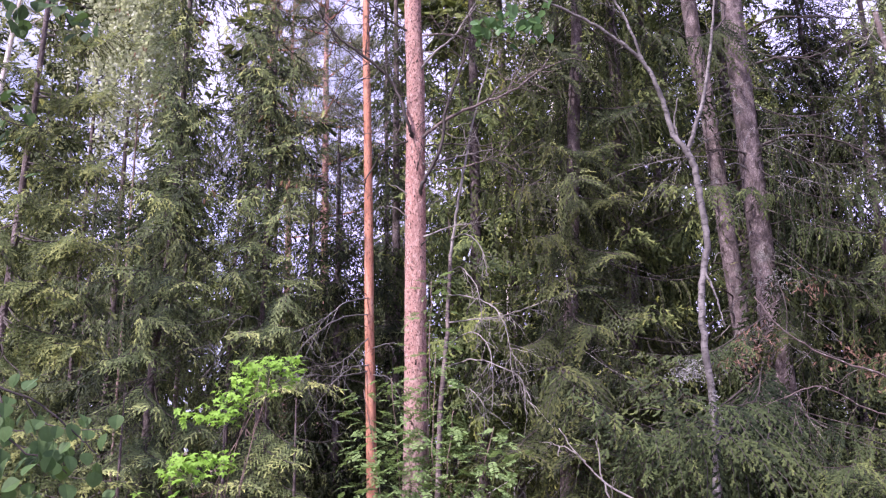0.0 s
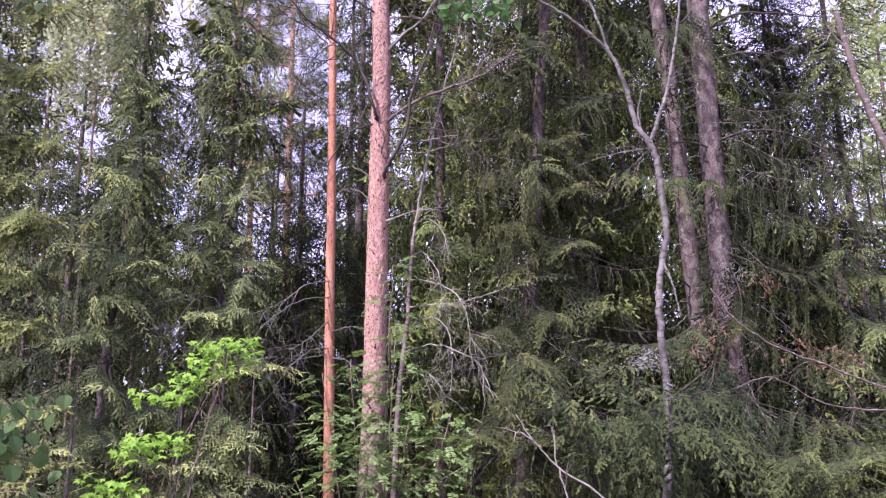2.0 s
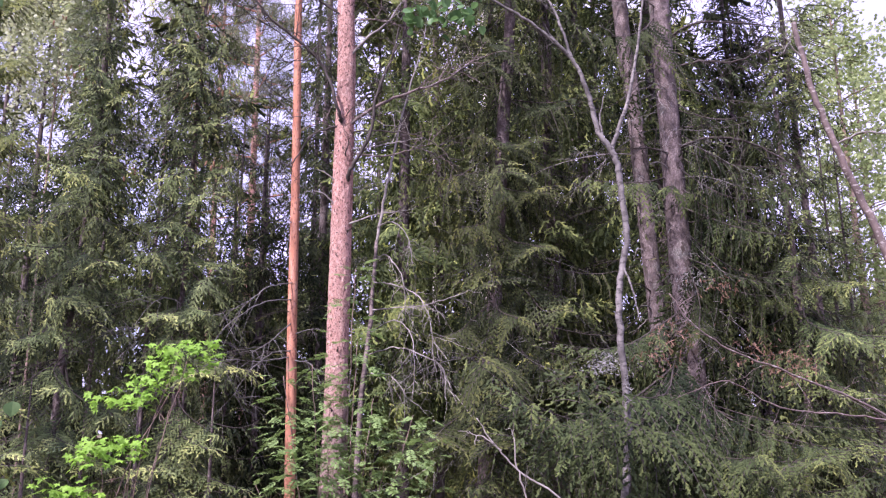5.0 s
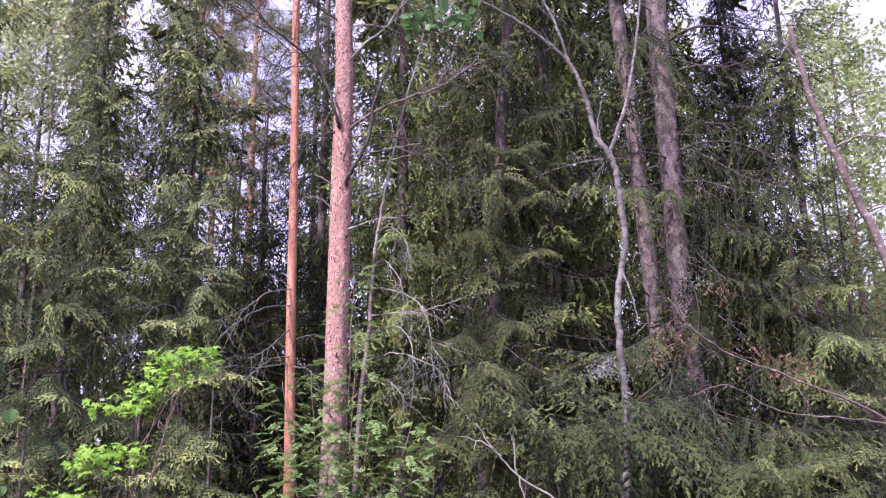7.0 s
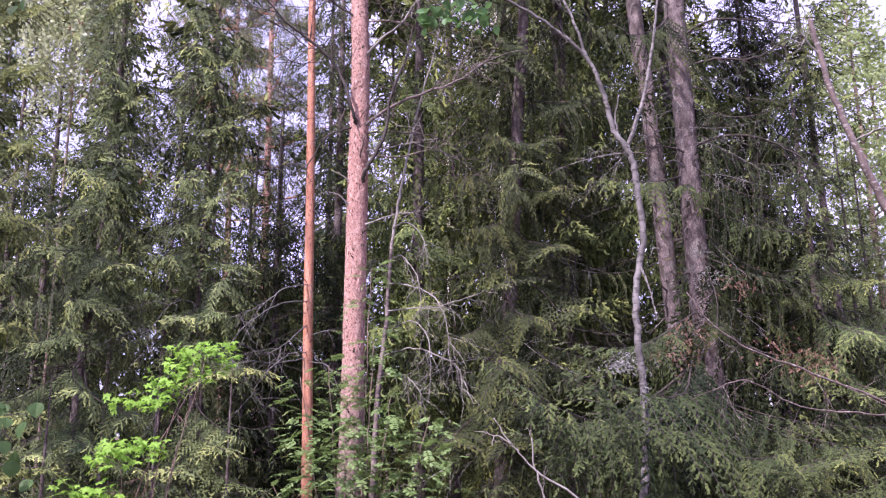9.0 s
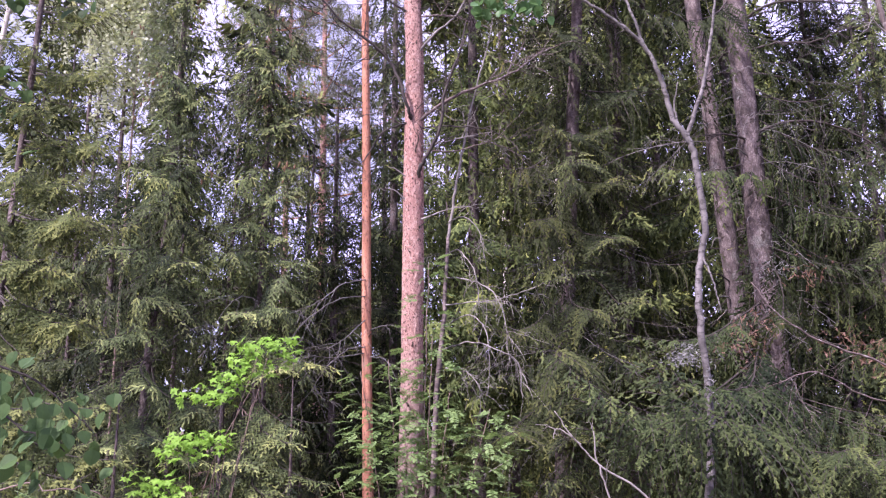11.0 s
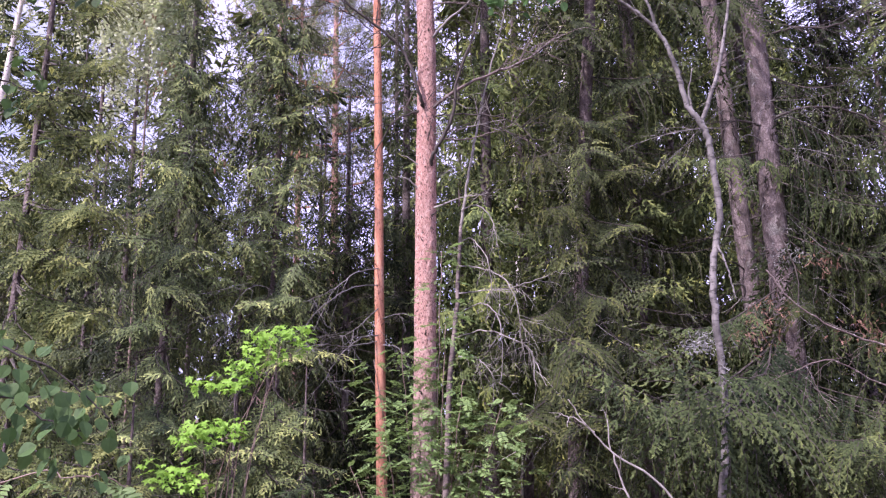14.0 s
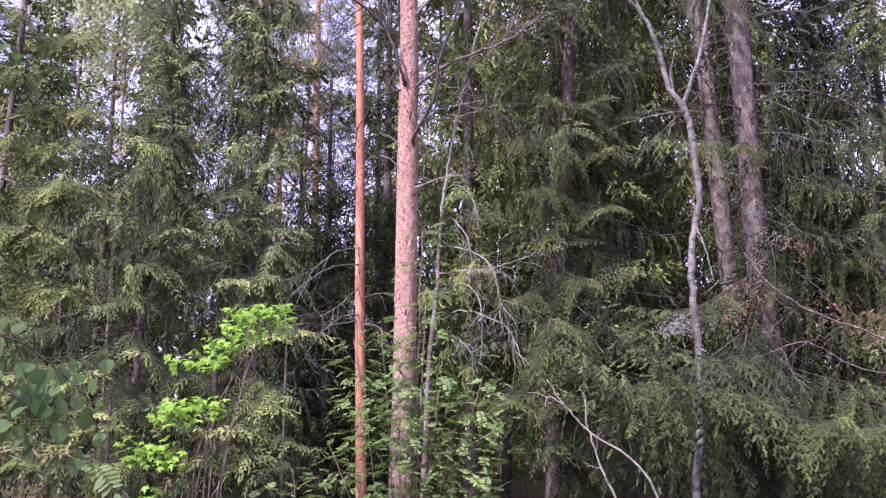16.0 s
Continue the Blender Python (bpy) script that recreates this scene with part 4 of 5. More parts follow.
    spruce_tree("dark spruce glimpsed between the two pines",
                [(-0.62, 11.2, -0.1), (-0.62, 11.2, 4.0), (-0.6, 11.2, 7.0)], 10.5, 0.06, 1.4, 0.5, 8.2, everywhere, GREEN, r, 18.0, 8)


edge_spruces()


def cone_mesh():
    """A hanging spruce cone: a spindle of overlapping scales."""
    s = Soup()
    u = np.linspace(0, 1, 9)
    line = np.stack([0.004 * np.sin(u * 4), 0 * u, -0.11 * u], 1)
    s.add(*tube(line, [0.006, 0.017, 0.019, 0.018, 0.016, 0.012, 0.004], 7))
    for i in range(30):
        q, a = 0.06 + 0.88 * i / 30, i * 2.399
        w = 0.019 * math.sin(math.pi * min(0.95, q * 0.8 + 0.15)) ** 0.6
        d, e = np.array([math.cos(a), math.sin(a), 0]), np.array([-math.sin(a), math.cos(a), 0])
        b = np.array([0, 0, -0.11 * q])
        s.add([b + d * w * 0.8 + e * 0.008, b + d * w * 0.8 - e * 0.008, b + d * (w + 0.006) - np.array([0, 0, 0.014])], [(0, 1, 2)])
    return s.mesh("cone", [CONE])


def cones():
    """Clusters of brown cones under the high boughs of two of the edge trees."""
    data = cone_mesh()
    r = np.random.default_rng(13)
    trees = [o for o in bpy.data.objects if o.get("label", "").startswith(("slender spruce with olive", "young spruce with thin"))]
    for tree in trees:
        for k in range(9):
            at = Vector((r.normal(0.3, 0.3), -0.45 - r.uniform(0, 0.35), r.uniform(5.4, 7.4) if k else 4.6))
            for j in range(int(r.integers(3, 7))):
                part("cone", data, tree, "ripe orange-brown cone", at=Matrix.Translation(at + Vector(r.normal(0, 1, 3) * (0.09, 0.09, 0.07))) @ Matrix.Rotation(r.uniform(0, 6.28), 4, "Z") @ Matrix.Rotation(r.normal(0, 0.4), 4, "X") @ Matrix.Scale(r.uniform(0.4, 0.65), 4))


cones()


def high_limbs():
    """Two bare dark limbs high on the large close spruce."""
    tree = bpy.data.objects["spruce_tree"]
    r = np.random.default_rng(12)
    base = (3.36, 8.0, -0.1)
    for pts in ([(3.29, 7.95, 5.85), (3.6, 7.8, 5.98), (4.0, 7.7, 5.95), (4.45, 7.6, 5.86)], [(3.30, 7.95, 5.50), (3.6, 7.8, 5.52), (4.0, 7.7, 5.50), (4.35, 7.6, 5.68)],
                [(3.31, 7.95, 4.55), (3.55, 7.8, 4.62), (3.9, 7.7, 4.60), (4.25, 7.6, 4.4), (4.6, 7.5, 4.05)], [(3.28, 7.95, 4.5), (3.05, 7.85, 4.52), (2.8, 7.8, 4.50)]):
        part("limb", limb(local(pts, base), [0.016, 0.011, 0.006], DARK_WOOD, r, 14, 0.4, 8, up=-0.5, twig=0.004), tree)


high_limbs()


def stem_sticks():
    """Short bare sticks and stubs that stand out from the two close stems."""
    r = np.random.default_rng(14)
    for label, base, line in (("large spruce with scaly", (3.36, 8.0, -0.1), [(3.36, 2.0), (3.31, 3.4), (3.30, 4.8), (3.28, 6.4)]),
                              ("spruce with bare scaly", (3.45, 8.8, -0.1), [(3.36, 1.9), (3.26, 4.0), (3.18, 5.7), (3.10, 6.7)])):
        tree = [o for o in bpy.data.objects if o.get("label", "").startswith(label)][0]
        for k in range(26):
            z = 2.2 + 0.17 * k + r.normal(0, 0.05)
            x = np.interp(z, [q[1] for q in line], [q[0] for q in line])
            side = 1 if k % 2 else -1
            l = r.uniform(0.08, 0.22) if k % 3 else r.uniform(0.3, 0.6)
            d = np.array([side * r.uniform(0.6, 1.0), -r.uniform(0.1, 0.7), r.uniform(-0.15, 0.25)])
            p = np.array([x, base[1], z])
            pts = [p + d * 0.07, p + d * (0.07 + l * 0.5) + np.array([0, 0, r.normal(0.02, 0.02)]), p + d * (0.07 + l) + np.array([0, 0, r.normal(-0.02, 0.04)])]
            part("branch_stub", limb(local(pts, base), [0.010, 0.007, 0.004], DARK_WOOD if k % 4 else GREY_WOOD, r, 2 if l > 0.3 else 0, 0.16, 6, 4, twig=0.003), tree)


stem_sticks()


# ---------------------------------------------------------------- forest behind
def far_spruce(height, reach, boughs, rng, label, pool):
    t = thing("spruce_tree", (0, 0, 0), label, "tree", "forest spruces")
    line = [(0, 0, -0.1), (0, 0, height * 0.5), (0, 0, height)]
    part("trunk", trunk_mesh(line, [0.045, 0.035, 0.008], SPRUCE_BARK, 8, 5, 0.03), t)
    soups, poses = [], []
    for i in range(boughs):
        z = 0.6 + (height - 0.9) * (i + 0.5) / boughs
        if z < height * 0.8:
            z = (math.floor(z / 0.7) + 0.5) * 0.7 + rng.normal(0, 0.08)
        long = max(0.35, reach * (1 - z / height) ** 0.75 * rng.uniform(0.7, 1.1))
        kit = pool if z < (10 if pool is MID_BOUGHS else 14) else FAR_BOUGHS
        k = int(np.argmin([abs(l - long) for l, _ in kit]))
        soups.append(kit[k][1])
        poses.append(limb_pose((0, 0, z), i * 2.399 + rng.normal(0, 0.3), -0.3 + 0.8 * z / height, 0, long / kit[k][0]))
    c = part("crown", placed(soups, poses).mesh("crown", [TWIG_BARK, NEEDLES]), t)
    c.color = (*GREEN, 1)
    return t


def background_forest():
    r = np.random.default_rng(21)
    deep, low = "tall spruce deep in the dim forest", "small spruce growing below the canopy"
    sets = []
    for kit, b, h, w, fine, small in ((MID_BOUGHS, 66, 12.0, 2.2, MID_BOUGHS, 6.8), (HIGH_BOUGHS, 66, 14.0, 2.4, MID_BOUGHS, 7.8), (FAR_BOUGHS, 84, 20.0, 3.3, HIGH_BOUGHS, 11.5)):
        sets.append(([far_spruce(h, w, b, r, deep, kit), far_spruce(h + 1.5, w + 0.2, b + 4, r, deep, kit)], [far_spruce(small, w * 0.8, b * 6 // 10, r, low, fine)]))
    used = set()
    for y, step in ((12.6, 2.2), (15.0, 2.9), (18.5, 3.6), (23.5, 3.4), (30.0, 4.2), (40.0, 6.0)):
        x = -0.66 * y
        while x < 0.78 * y:
            px, py = x + r.uniform(-0.6, 0.6), y + r.uniform(-1.5, 1.5)
            s = px / py
            x += step * (0.75 if 0.02 < s < 0.42 else 1.0)
            if y > 28 and 0.0 < s < 0.48 or -0.345 < s < -0.25 or 0.455 < s < 0.50:
                continue
            short = y > 20 and (-0.48 < s < -0.36 or -0.29 < s < -0.085)
            open_sky = short or -0.24 < s < -0.085 or s > 0.47
            pool = sets[0 if y < 16 and s < 0.1 else 1 if y < 20 else 2][1 if open_sky else 0]
            src = pool[r.integers(len(pool))]
            m = pose(px, py, 0, 0, 0, r.uniform(0, 360)) @ Matrix.Scale(r.uniform(0.85, 1.15) * (0.6 if short else 1.0), 4)
            if src.name in used:
                c = copy_thing(src, m)
                c.scale = (m.to_scale()[0],) * 3
            else:
                c = src
                src.matrix_basis = m
                used.add(src.name)
            # pale crown tints paint sunlight and distance haze onto the far trees
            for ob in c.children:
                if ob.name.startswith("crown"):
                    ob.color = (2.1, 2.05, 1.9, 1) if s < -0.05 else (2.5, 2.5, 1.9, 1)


background_forest()


def far_woods():
    """The depth of the forest: boughs past counting, low on the open side and high behind the close spruces."""
    r = np.random.default_rng(22)
    soups, poses = [], []
    while len(soups) < 1150:
        y, s = r.uniform(23, 44), r.uniform(-0.66, 0.85)
        if s < -0.08:
            top = 0.20 if s > -0.15 else 0.235 if s > -0.33 else 0.29
        elif s > 0.47:
            top = 0.22
        else:
            top = 0.62
        e = r.uniform(-0.04, top)
        if (-0.35 < s < -0.26 or 0.42 < s < 0.57) and 0.05 < e < 0.19 and r.uniform() < 0.55 or r.uniform() < max(0, (e - 0.25) * (2.0 if s < 0.15 else 1.3)):
            continue
        l, soup = FAR_BOUGHS[r.integers(2, 5)]
        soups.append(soup)
        poses.append(limb_pose((s * y, y, max(0.7, 1.6 + e * y)), r.uniform(0, 6.28), r.normal(-0.6, 0.2), r.normal(0, 0.3), r.uniform(0.9, 1.4)))
    woods = new("far_woods", placed(soups, poses).mesh("far_woods", [TWIG_BARK, NEEDLES]))
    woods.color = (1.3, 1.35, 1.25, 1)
    tagged(woods, "dim depth of a dense spruce forest", "woods", kind="stuff")


far_woods()


def unseen_shade_trees():
    """Unseen spruces added behind the camera; the near left one shades the aspen."""
    model = [o for o in bpy.data.objects if o.get("label", "") == "tall spruce deep in the dim forest"][0]
    for x, y in ((-5.2, -1.4), (5.5, -7.0), (-9.5, -7.5)):
        # these copies keep the far spruces' label though they stand out of view
        copy_thing(model, pose(x, y, 0, 0, 0, 40 * x))


unseen_shade_trees()


def far_pine(base, height, low, reach, seed, radius=0.085):
    r = np.random.default_rng(seed)
    t = thing("pine_tree", base, "distant pine with reddish stem and thin grey-green crown", "tree", "pines")
    line = np.array([(0, 0, -0.1), (0.03, 0, height * 0.4), (0, 0, height * 0.7), (0.05, 0, height)])
    part("trunk", trunk_mesh(line, [radius * 1.3, radius, radius * 0.7, 0.015], PINE_BARK, 14, 12, 0.05, 10.0), t)
    at = lambda z: Vector([np.interp(z, line[:, 2], line[:, k]) for k in range(3)])
    part("crown", pine_crown(at, low, height - 0.2, reach, r, 32, 52).mesh("crown", [RED_BARK, PINE_NEEDLES]), t)


far_pine((-2.53, 17.0, 0), 15.0, 6.3, 2.3, 31)
far_pine((-3.9, 17.5, 0), 15.0, 6.6, 2.3, 32)
far_pine((-4.1, 21.0, 0), 16.0, 7.0, 2.4, 33)


def leafy_tree(name, base, height, low, spread, leaves, leaf, bark, label, seed, size=0.05, weep=0.0, radius=0.08, lean=0.0):
    """A broadleaf tree: stem, limbs, and many small leaves strung along its twigs."""
    r = np.random.default_rng(seed)
    t = thing(name, base, label, "tree", "broadleaf trees")
    line = np.array([(0, 0, -0.1), (lean * 0.4, 0, height * 0.4), (lean * 0.75, 0, height * 0.75), (lean, 0, height)])
    part("trunk", trunk_mesh(line, [radius * 1.2, radius, radius * 0.6, 0.012], bark, 14, 12, 0.04, 8.0), t)
    wood, crown = Soup(), Soup()
    limbs = 26
    o, d = [], []
    for i in range(limbs):
        z = low + (height - low) * (i + r.uniform()) / limbs
        a = i * 2.399 + r.normal(0, 0.3)
        p = np.array([np.interp(z, line[:, 2], line[:, k]) for k in range(3)])
        l = spread * r.uniform(0.6, 1.1) * (1 - 0.5 * (z - low) / (height - low))
        w = np.linspace(0, 1, 6)[:, None]
        br = p + np.array([math.cos(a), math.sin(a), 0.45]) * l * w + np.array([0, 0, -0.35]) * l * w ** 2 + r.normal(0, 0.05, (6, 3)) * w
        wood.add(*tube(br, [0.02, 0.01, 0.004], 4))
        n = leaves // limbs
        heart = np.stack([np.interp(r.uniform(0.3, 1.0, 16), w[:, 0], br[:, k]) for k in range(3)], 1) + r.normal(0, 0.3, (16, 3))
        pos = heart[r.integers(0, 16, n)] + r.normal(0, 1, (n, 3)) * (0.14, 0.14, 0.07)
        if weep:
            string = r.integers(0, 14, n)
            sx = r.normal(0, 0.35, (14, 3)) * (1, 1, 0.3)
            sq = r.uniform(0.3, 1, 14)[string]
            pos = np.stack([np.interp(sq, w[:, 0], br[:, k]) for k in range(3)], 1) + sx[string] + r.normal(0, 0.04, (n, 3))
            pos[:, 2] -= r.uniform(0, weep, n)
        o.append(pos)
    o = np.concatenate(o)
    n = len(o)
    d = unit(r.normal(0, 1, (n, 3)) + np.array([0, 0, -0.5]))
    sd = unit(np.cross(d, r.normal(0, 1, (n, 3)))) * size * 0.38
    k = size * r.uniform(0.7, 1.25, (n, 1))
    v = np.stack([o, o + d * k * 0.5 - sd, o + d * k, o + d * k * 0.5 + sd], 1).reshape(-1, 3)
    i = np.arange(n)[:, None] * 4
    crown.add(v, np.concatenate([i + [0, 1, 2], i + [0, 2, 3]]))
    tagged(part("limbwork", wood.mesh("limbwork", [bark], smooth=True), t), kind="stuff")
    part("crown", crown.mesh("crown", [leaf]), t)
    return t


leafy_tree("birch_tree", (-4.35, 10.9, 0), 12.5, 7.0, 0.6, 24000, BIRCH_LEAF, STEM_BARK, "birch with hanging strings of pale silvery leaves", 41, 0.066, 1.3, 0.017)
leafy_tree("birch_tree", (-7.9, 12.3, 0), 11.0, 8.4, 1.5, 3000, BIRCH_LEAF, BIRCH_BARK, "birch with leaning white trunk", 42, 0.05, 0.8, 0.085, 1.0)
leafy_tree("birch_tree", (1.26, 14.5, 0), 12.0, 8.0, 1.4, 3000, BIRCH_LEAF, BIRCH_BARK, "thin pale birch deep among the spruces", 43, 0.05, 0.5, 0.05)
leafy_tree("birch_tree", (2.25, 14.5, 0), 12.0, 8.0, 1.4, 3000, BIRCH_LEAF, BIRCH_BARK, "thin pale birch deep among the spruces", 44, 0.05, 0.5, 0.06)
leafy_tree("broadleaf_tree", (9.9, 15.0, 0), 11.0, 2.0, 1.9, 10000, BACK_LEAF, STEM_BARK, "light yellow-green broadleaf tree beyond the spruces", 45, 0.095)
leafy_tree("broadleaf_tree", (7.2, 16.0, 0), 7.6, 2.0, 2.0, 8500, BACK_LEAF, STEM_BARK, "light yellow-green broadleaf tree beyond the spruces", 46, 0.10)
leafy_tree("broadleaf_tree", (11.6, 17.0, 0), 11.0, 2.0, 2.2, 8000, BACK_LEAF, STEM_BARK, "light yellow-green broadleaf tree beyond the spruces", 47, 0.11)


# ---------------------------------------------------------------- the grey forked tree and the dead stems
def forked_alder():
    base = (2.05, 6.51, -0.1)
    t = thing("alder_tree", base, "slim grey forked tree with lichen-spotted bark", "tree")
    r = np.random.default_rng(51)

    def near(p):
        return np.array([0, 0, 1.6]) + (np.array(p, float) - (0, 0, 1.6)) * 0.93

    def add(name, pts, rad, twigs=0, twig_len=0.3, sides=12):
        pts, rad = [near(p) for p in pts], [q * 0.93 for q in rad]
        part(name, limb(local(pts, base), rad, ALDER_BARK, r, twigs, twig_len, sides, 8, 0.3), t)
    add("trunk", [(2.2, 7.0, -0.22), (2.22, 7.0, 0.7), (2.32, 7.0, 1.6), (2.30, 7.0, 2.5), (2.32, 7.0, 2.9), (2.41, 7.0, 3.32), (2.39, 7.0, 3.75), (2.36, 7.0, 4.05), (2.31, 7.0, 4.2)], [0.038, 0.034, 0.031, 0.030, 0.028], 0, sides=16)
    add("limb", [(2.32, 7.0, 4.17), (2.19, 7.0, 4.39), (2.09, 6.97, 4.79), (1.96, 6.95, 5.08), (1.68, 6.9, 5.32), (1.31, 6.85, 5.54), (0.75, 6.8, 5.83), (0.55, 6.8, 6.1)], [0.028, 0.021, 0.016, 0.011, 0.006], 6)
    add("limb", [(1.96, 6.95, 5.08), (1.85, 6.95, 5.47), (1.71, 6.95, 5.80), (1.5, 6.95, 6.4)], [0.014, 0.011, 0.006], 4)
    add("limb", [(2.31, 7.0, 4.18), (2.48, 7.0, 4.63), (2.61, 7.0, 5.15), (2.72, 7.0, 5.80), (2.80, 7.0, 6.6)], [0.021, 0.015, 0.010, 0.006], 5)
    add("branch", [(2.25, 7.0, 4.26), (2.21, 6.98, 4.47), (2.26, 6.97, 4.72)], [0.012, 0.008, 0.004])
    add("branch", [(2.36, 6.97, 3.05), (2.43, 6.95, 2.8), (2.47, 6.93, 2.55)], [0.010, 0.008, 0.004])
    leaf = round_leaf(0.09, 0.085, ALDER_LEAF)
    for i in range(70):
        p = np.array([r.uniform(0.34, 1.12), r.uniform(6.65, 6.95), 0])
        p[2] = 5.30 + 0.22 * p[0] + r.normal(0, 0.10)
        part("leaf", leaf, t, at=leaf_pose(local(near(p), base), r, 0.9, r.uniform(0.75, 1.2)))


def round_leaf(length, width, mat, tip=0.12):
    """A round leaf with a short tip and a stalk, folded a little along its midrib."""
    s = Soup()
    n = 12
    u = np.linspace(0, 1, n // 2 + 1)
    half = np.sin(np.pi * u ** 0.85) ** 0.7 * width / 2 * (1 - tip * u ** 3)
    mid = np.stack([u * length, np.zeros_like(u), -0.12 * length * u ** 2], 1)
    for sign in (1, -1):
        edge = mid + np.stack([np.zeros_like(u), sign * half, half * 0.22], 1)
        v = np.vstack([mid, edge])
        k = len(u)
        f = [(i, i + 1, k + i + 1) for i in range(k - 1)] + [(i, k + i + 1, k + i) for i in range(1, k - 1)]
        f = [q if sign < 0 else q[::-1] for q in f]
        s.add(v, f, 0)
    s.add(*tube([(0, 0, 0), (-0.3 * length, 0, 0.05 * length), (-0.6 * length, 0, 0.16 * length)], [0.0012, 0.0009], 3, cap=False), 0)
    return s.mesh("leaf", [mat])


def lobed_leaf(length, mat):
    """A maple leaf: five pointed lobes round the stalk's end."""
    s = Soup()
    tips = ((-2.2, 0.55), (-1.05, 0.85), (0.0, 1.0), (1.05, 0.85), (2.2, 0.55))
    ring = []
    for i, (a, l) in enumerate(tips):
        for da, dl in ((-0.30, 0.66), (-0.13, 0.80), (0.0, 1.0), (0.13, 0.80), (0.30, 0.66)):
            ring.append((math.cos(a + da) * l * dl, math.sin(a + da) * l * dl))
        if i < 4:
            b = (a + tips[i + 1][0]) / 2
            ring.append((math.cos(b) * 0.42, math.sin(b) * 0.42))
    v = [(0, 0, 0.0)] + [(x * length * 0.6, y * length * 0.6, -0.16 * length * (x * x + y * y) + 0.05 * length * abs(y)) for x, y in ring]
    s.add(v, [(0, i, i + 1) for i in range(1, len(ring))])
    s.add(*tube([(0, 0, 0), (-0.5 * length, 0, -0.1 * length), (-0.8 * length, 0, -0.3 * length)], [0.0014, 0.001], 3, cap=False))
    return s.mesh("leaf", [mat])


def feather_leaf(length, pairs, mat, rng):
    """A rowan leaf: narrow leaflets in pairs along a drooping stalk."""
    s = Soup()
    u = np.linspace(0, 1, 6)
    axis = np.stack([u * length, 0 * u, -0.22 * length * u ** 2], 1)
    s.add(*tube(axis, [0.0016, 0.0009], 3, cap=False))

    def leaflet(p, d, l):
        side = unit(np.cross((0, 0, 1.0), d)) * l * 0.24
        z = np.array([0, 0, 1.0])
        v = np.array([p, p + d * l * 0.3 + side + z * l * 0.05, p + d * l * 0.3 - side + z * l * 0.05, p + d * l * 0.68 + side * 0.85, p + d * l * 0.68 - side * 0.85, p + d * l - z * l * 0.1, p + d * l * 0.5 - z * l * 0.02])
        s.add(v, [(0, 6, 1), (0, 2, 6), (1, 6, 3), (2, 4, 6), (6, 5, 3), (6, 4, 5)])
    for i in range(pairs):
        q = 0.3 + 0.66 * i / pairs
        p = np.array([np.interp(q, u, axis[:, k]) for k in range(3)])
        l = length * 0.30 * (1 - 0.5 * (abs(i - pairs * 0.5) / pairs))
        for sg in (1, -1):
            leaflet(p, unit([0.45, sg, rng.uniform(-0.3, 0.12)]), l * rng.uniform(0.85, 1.1))
    leaflet(axis[-1], unit([1, 0, -0.4]), length * 0.26)
    return s.mesh("leaf", [mat])


def leaf_pose(p, r, droop, size, azimuth=None):
    a = r.uniform(0, 6.28) if azimuth is None else azimuth + r.normal(0, 0.5)
    return limb_pose(Vector(p), a, -abs(r.normal(droop * 0.6, 0.35)), r.normal(0, 0.4), size)


forked_alder()


def dead_pole():
    base = (-0.12, 8.6, -0.1)
    t = thing("dead_sapling", base, "thin leaning dead sapling, dark below and grey above", "dead tree")
    r = np.random.default_rng(52)
    part("trunk", limb(local([base, (-0.02, 8.6, 1.9), (0.06, 8.6, 2.7), (0.12, 8.6, 3.64)], base), [0.038, 0.034, 0.026, 0.018], POLE_BARK, r, 0, 0.3, 12, 8), t)
    part("stem_top", limb(local([(0.12, 8.6, 3.62), (0.24, 8.6, 4.33), (0.33, 8.6, 4.78), (0.4, 8.6, 5.15), (0.62, 8.6, 5.96), (0.67, 8.6, 6.22)], base), [0.0175, 0.014, 0.010, 0.005], DEAD_WOOD, r, 5, 0.25, 10, 8, twig=0.0034), t, "bare pale grey top")
    for pts in (
        [(0.12, 8.58, 3.78), (0.28, 8.4, 3.80), (0.44, 8.25, 3.62), (0.52, 8.15, 3.3)],
        [(0.11, 8.58, 3.45), (0.26, 8.3, 3.42), (0.38, 8.1, 3.1), (0.42, 8.0, 2.75)],
        [(0.10, 8.58, 3.2), (0.3, 8.25, 3.1), (0.55, 8.05, 2.95), (0.68, 7.95, 2.6), (0.66, 7.9, 2.35)],
        [(0.08, 8.58, 2.85), (0.35, 8.2, 2.85), (0.65, 8.0, 2.84), (0.98, 7.9, 2.95)],
        [(0.08, 8.58, 2.62), (0.3, 8.2, 2.72), (0.45, 8.0, 2.55), (0.5, 7.9, 2.2), (0.46, 7.9, 1.95)],
        [(0.05, 8.58, 2.4), (0.3, 8.2, 2.45), (0.55, 8.0, 2.42), (0.78, 7.9, 2.2), (0.8, 7.9, 1.95)],
        [(0.06, 8.58, 2.2), (0.28, 8.3, 2.15), (0.45, 8.1, 1.95)],
    ):
        arm = limb(local(np.array(pts) + r.normal(0, 0.02, (len(pts), 3)) * (1, 0, 1), base), [0.008, 0.006, 0.003], DEAD_WOOD, r, 14, 0.28, 6, up=-0.4, twig=0.0034)
        part("dead_branch", arm, t)


dead_pole()


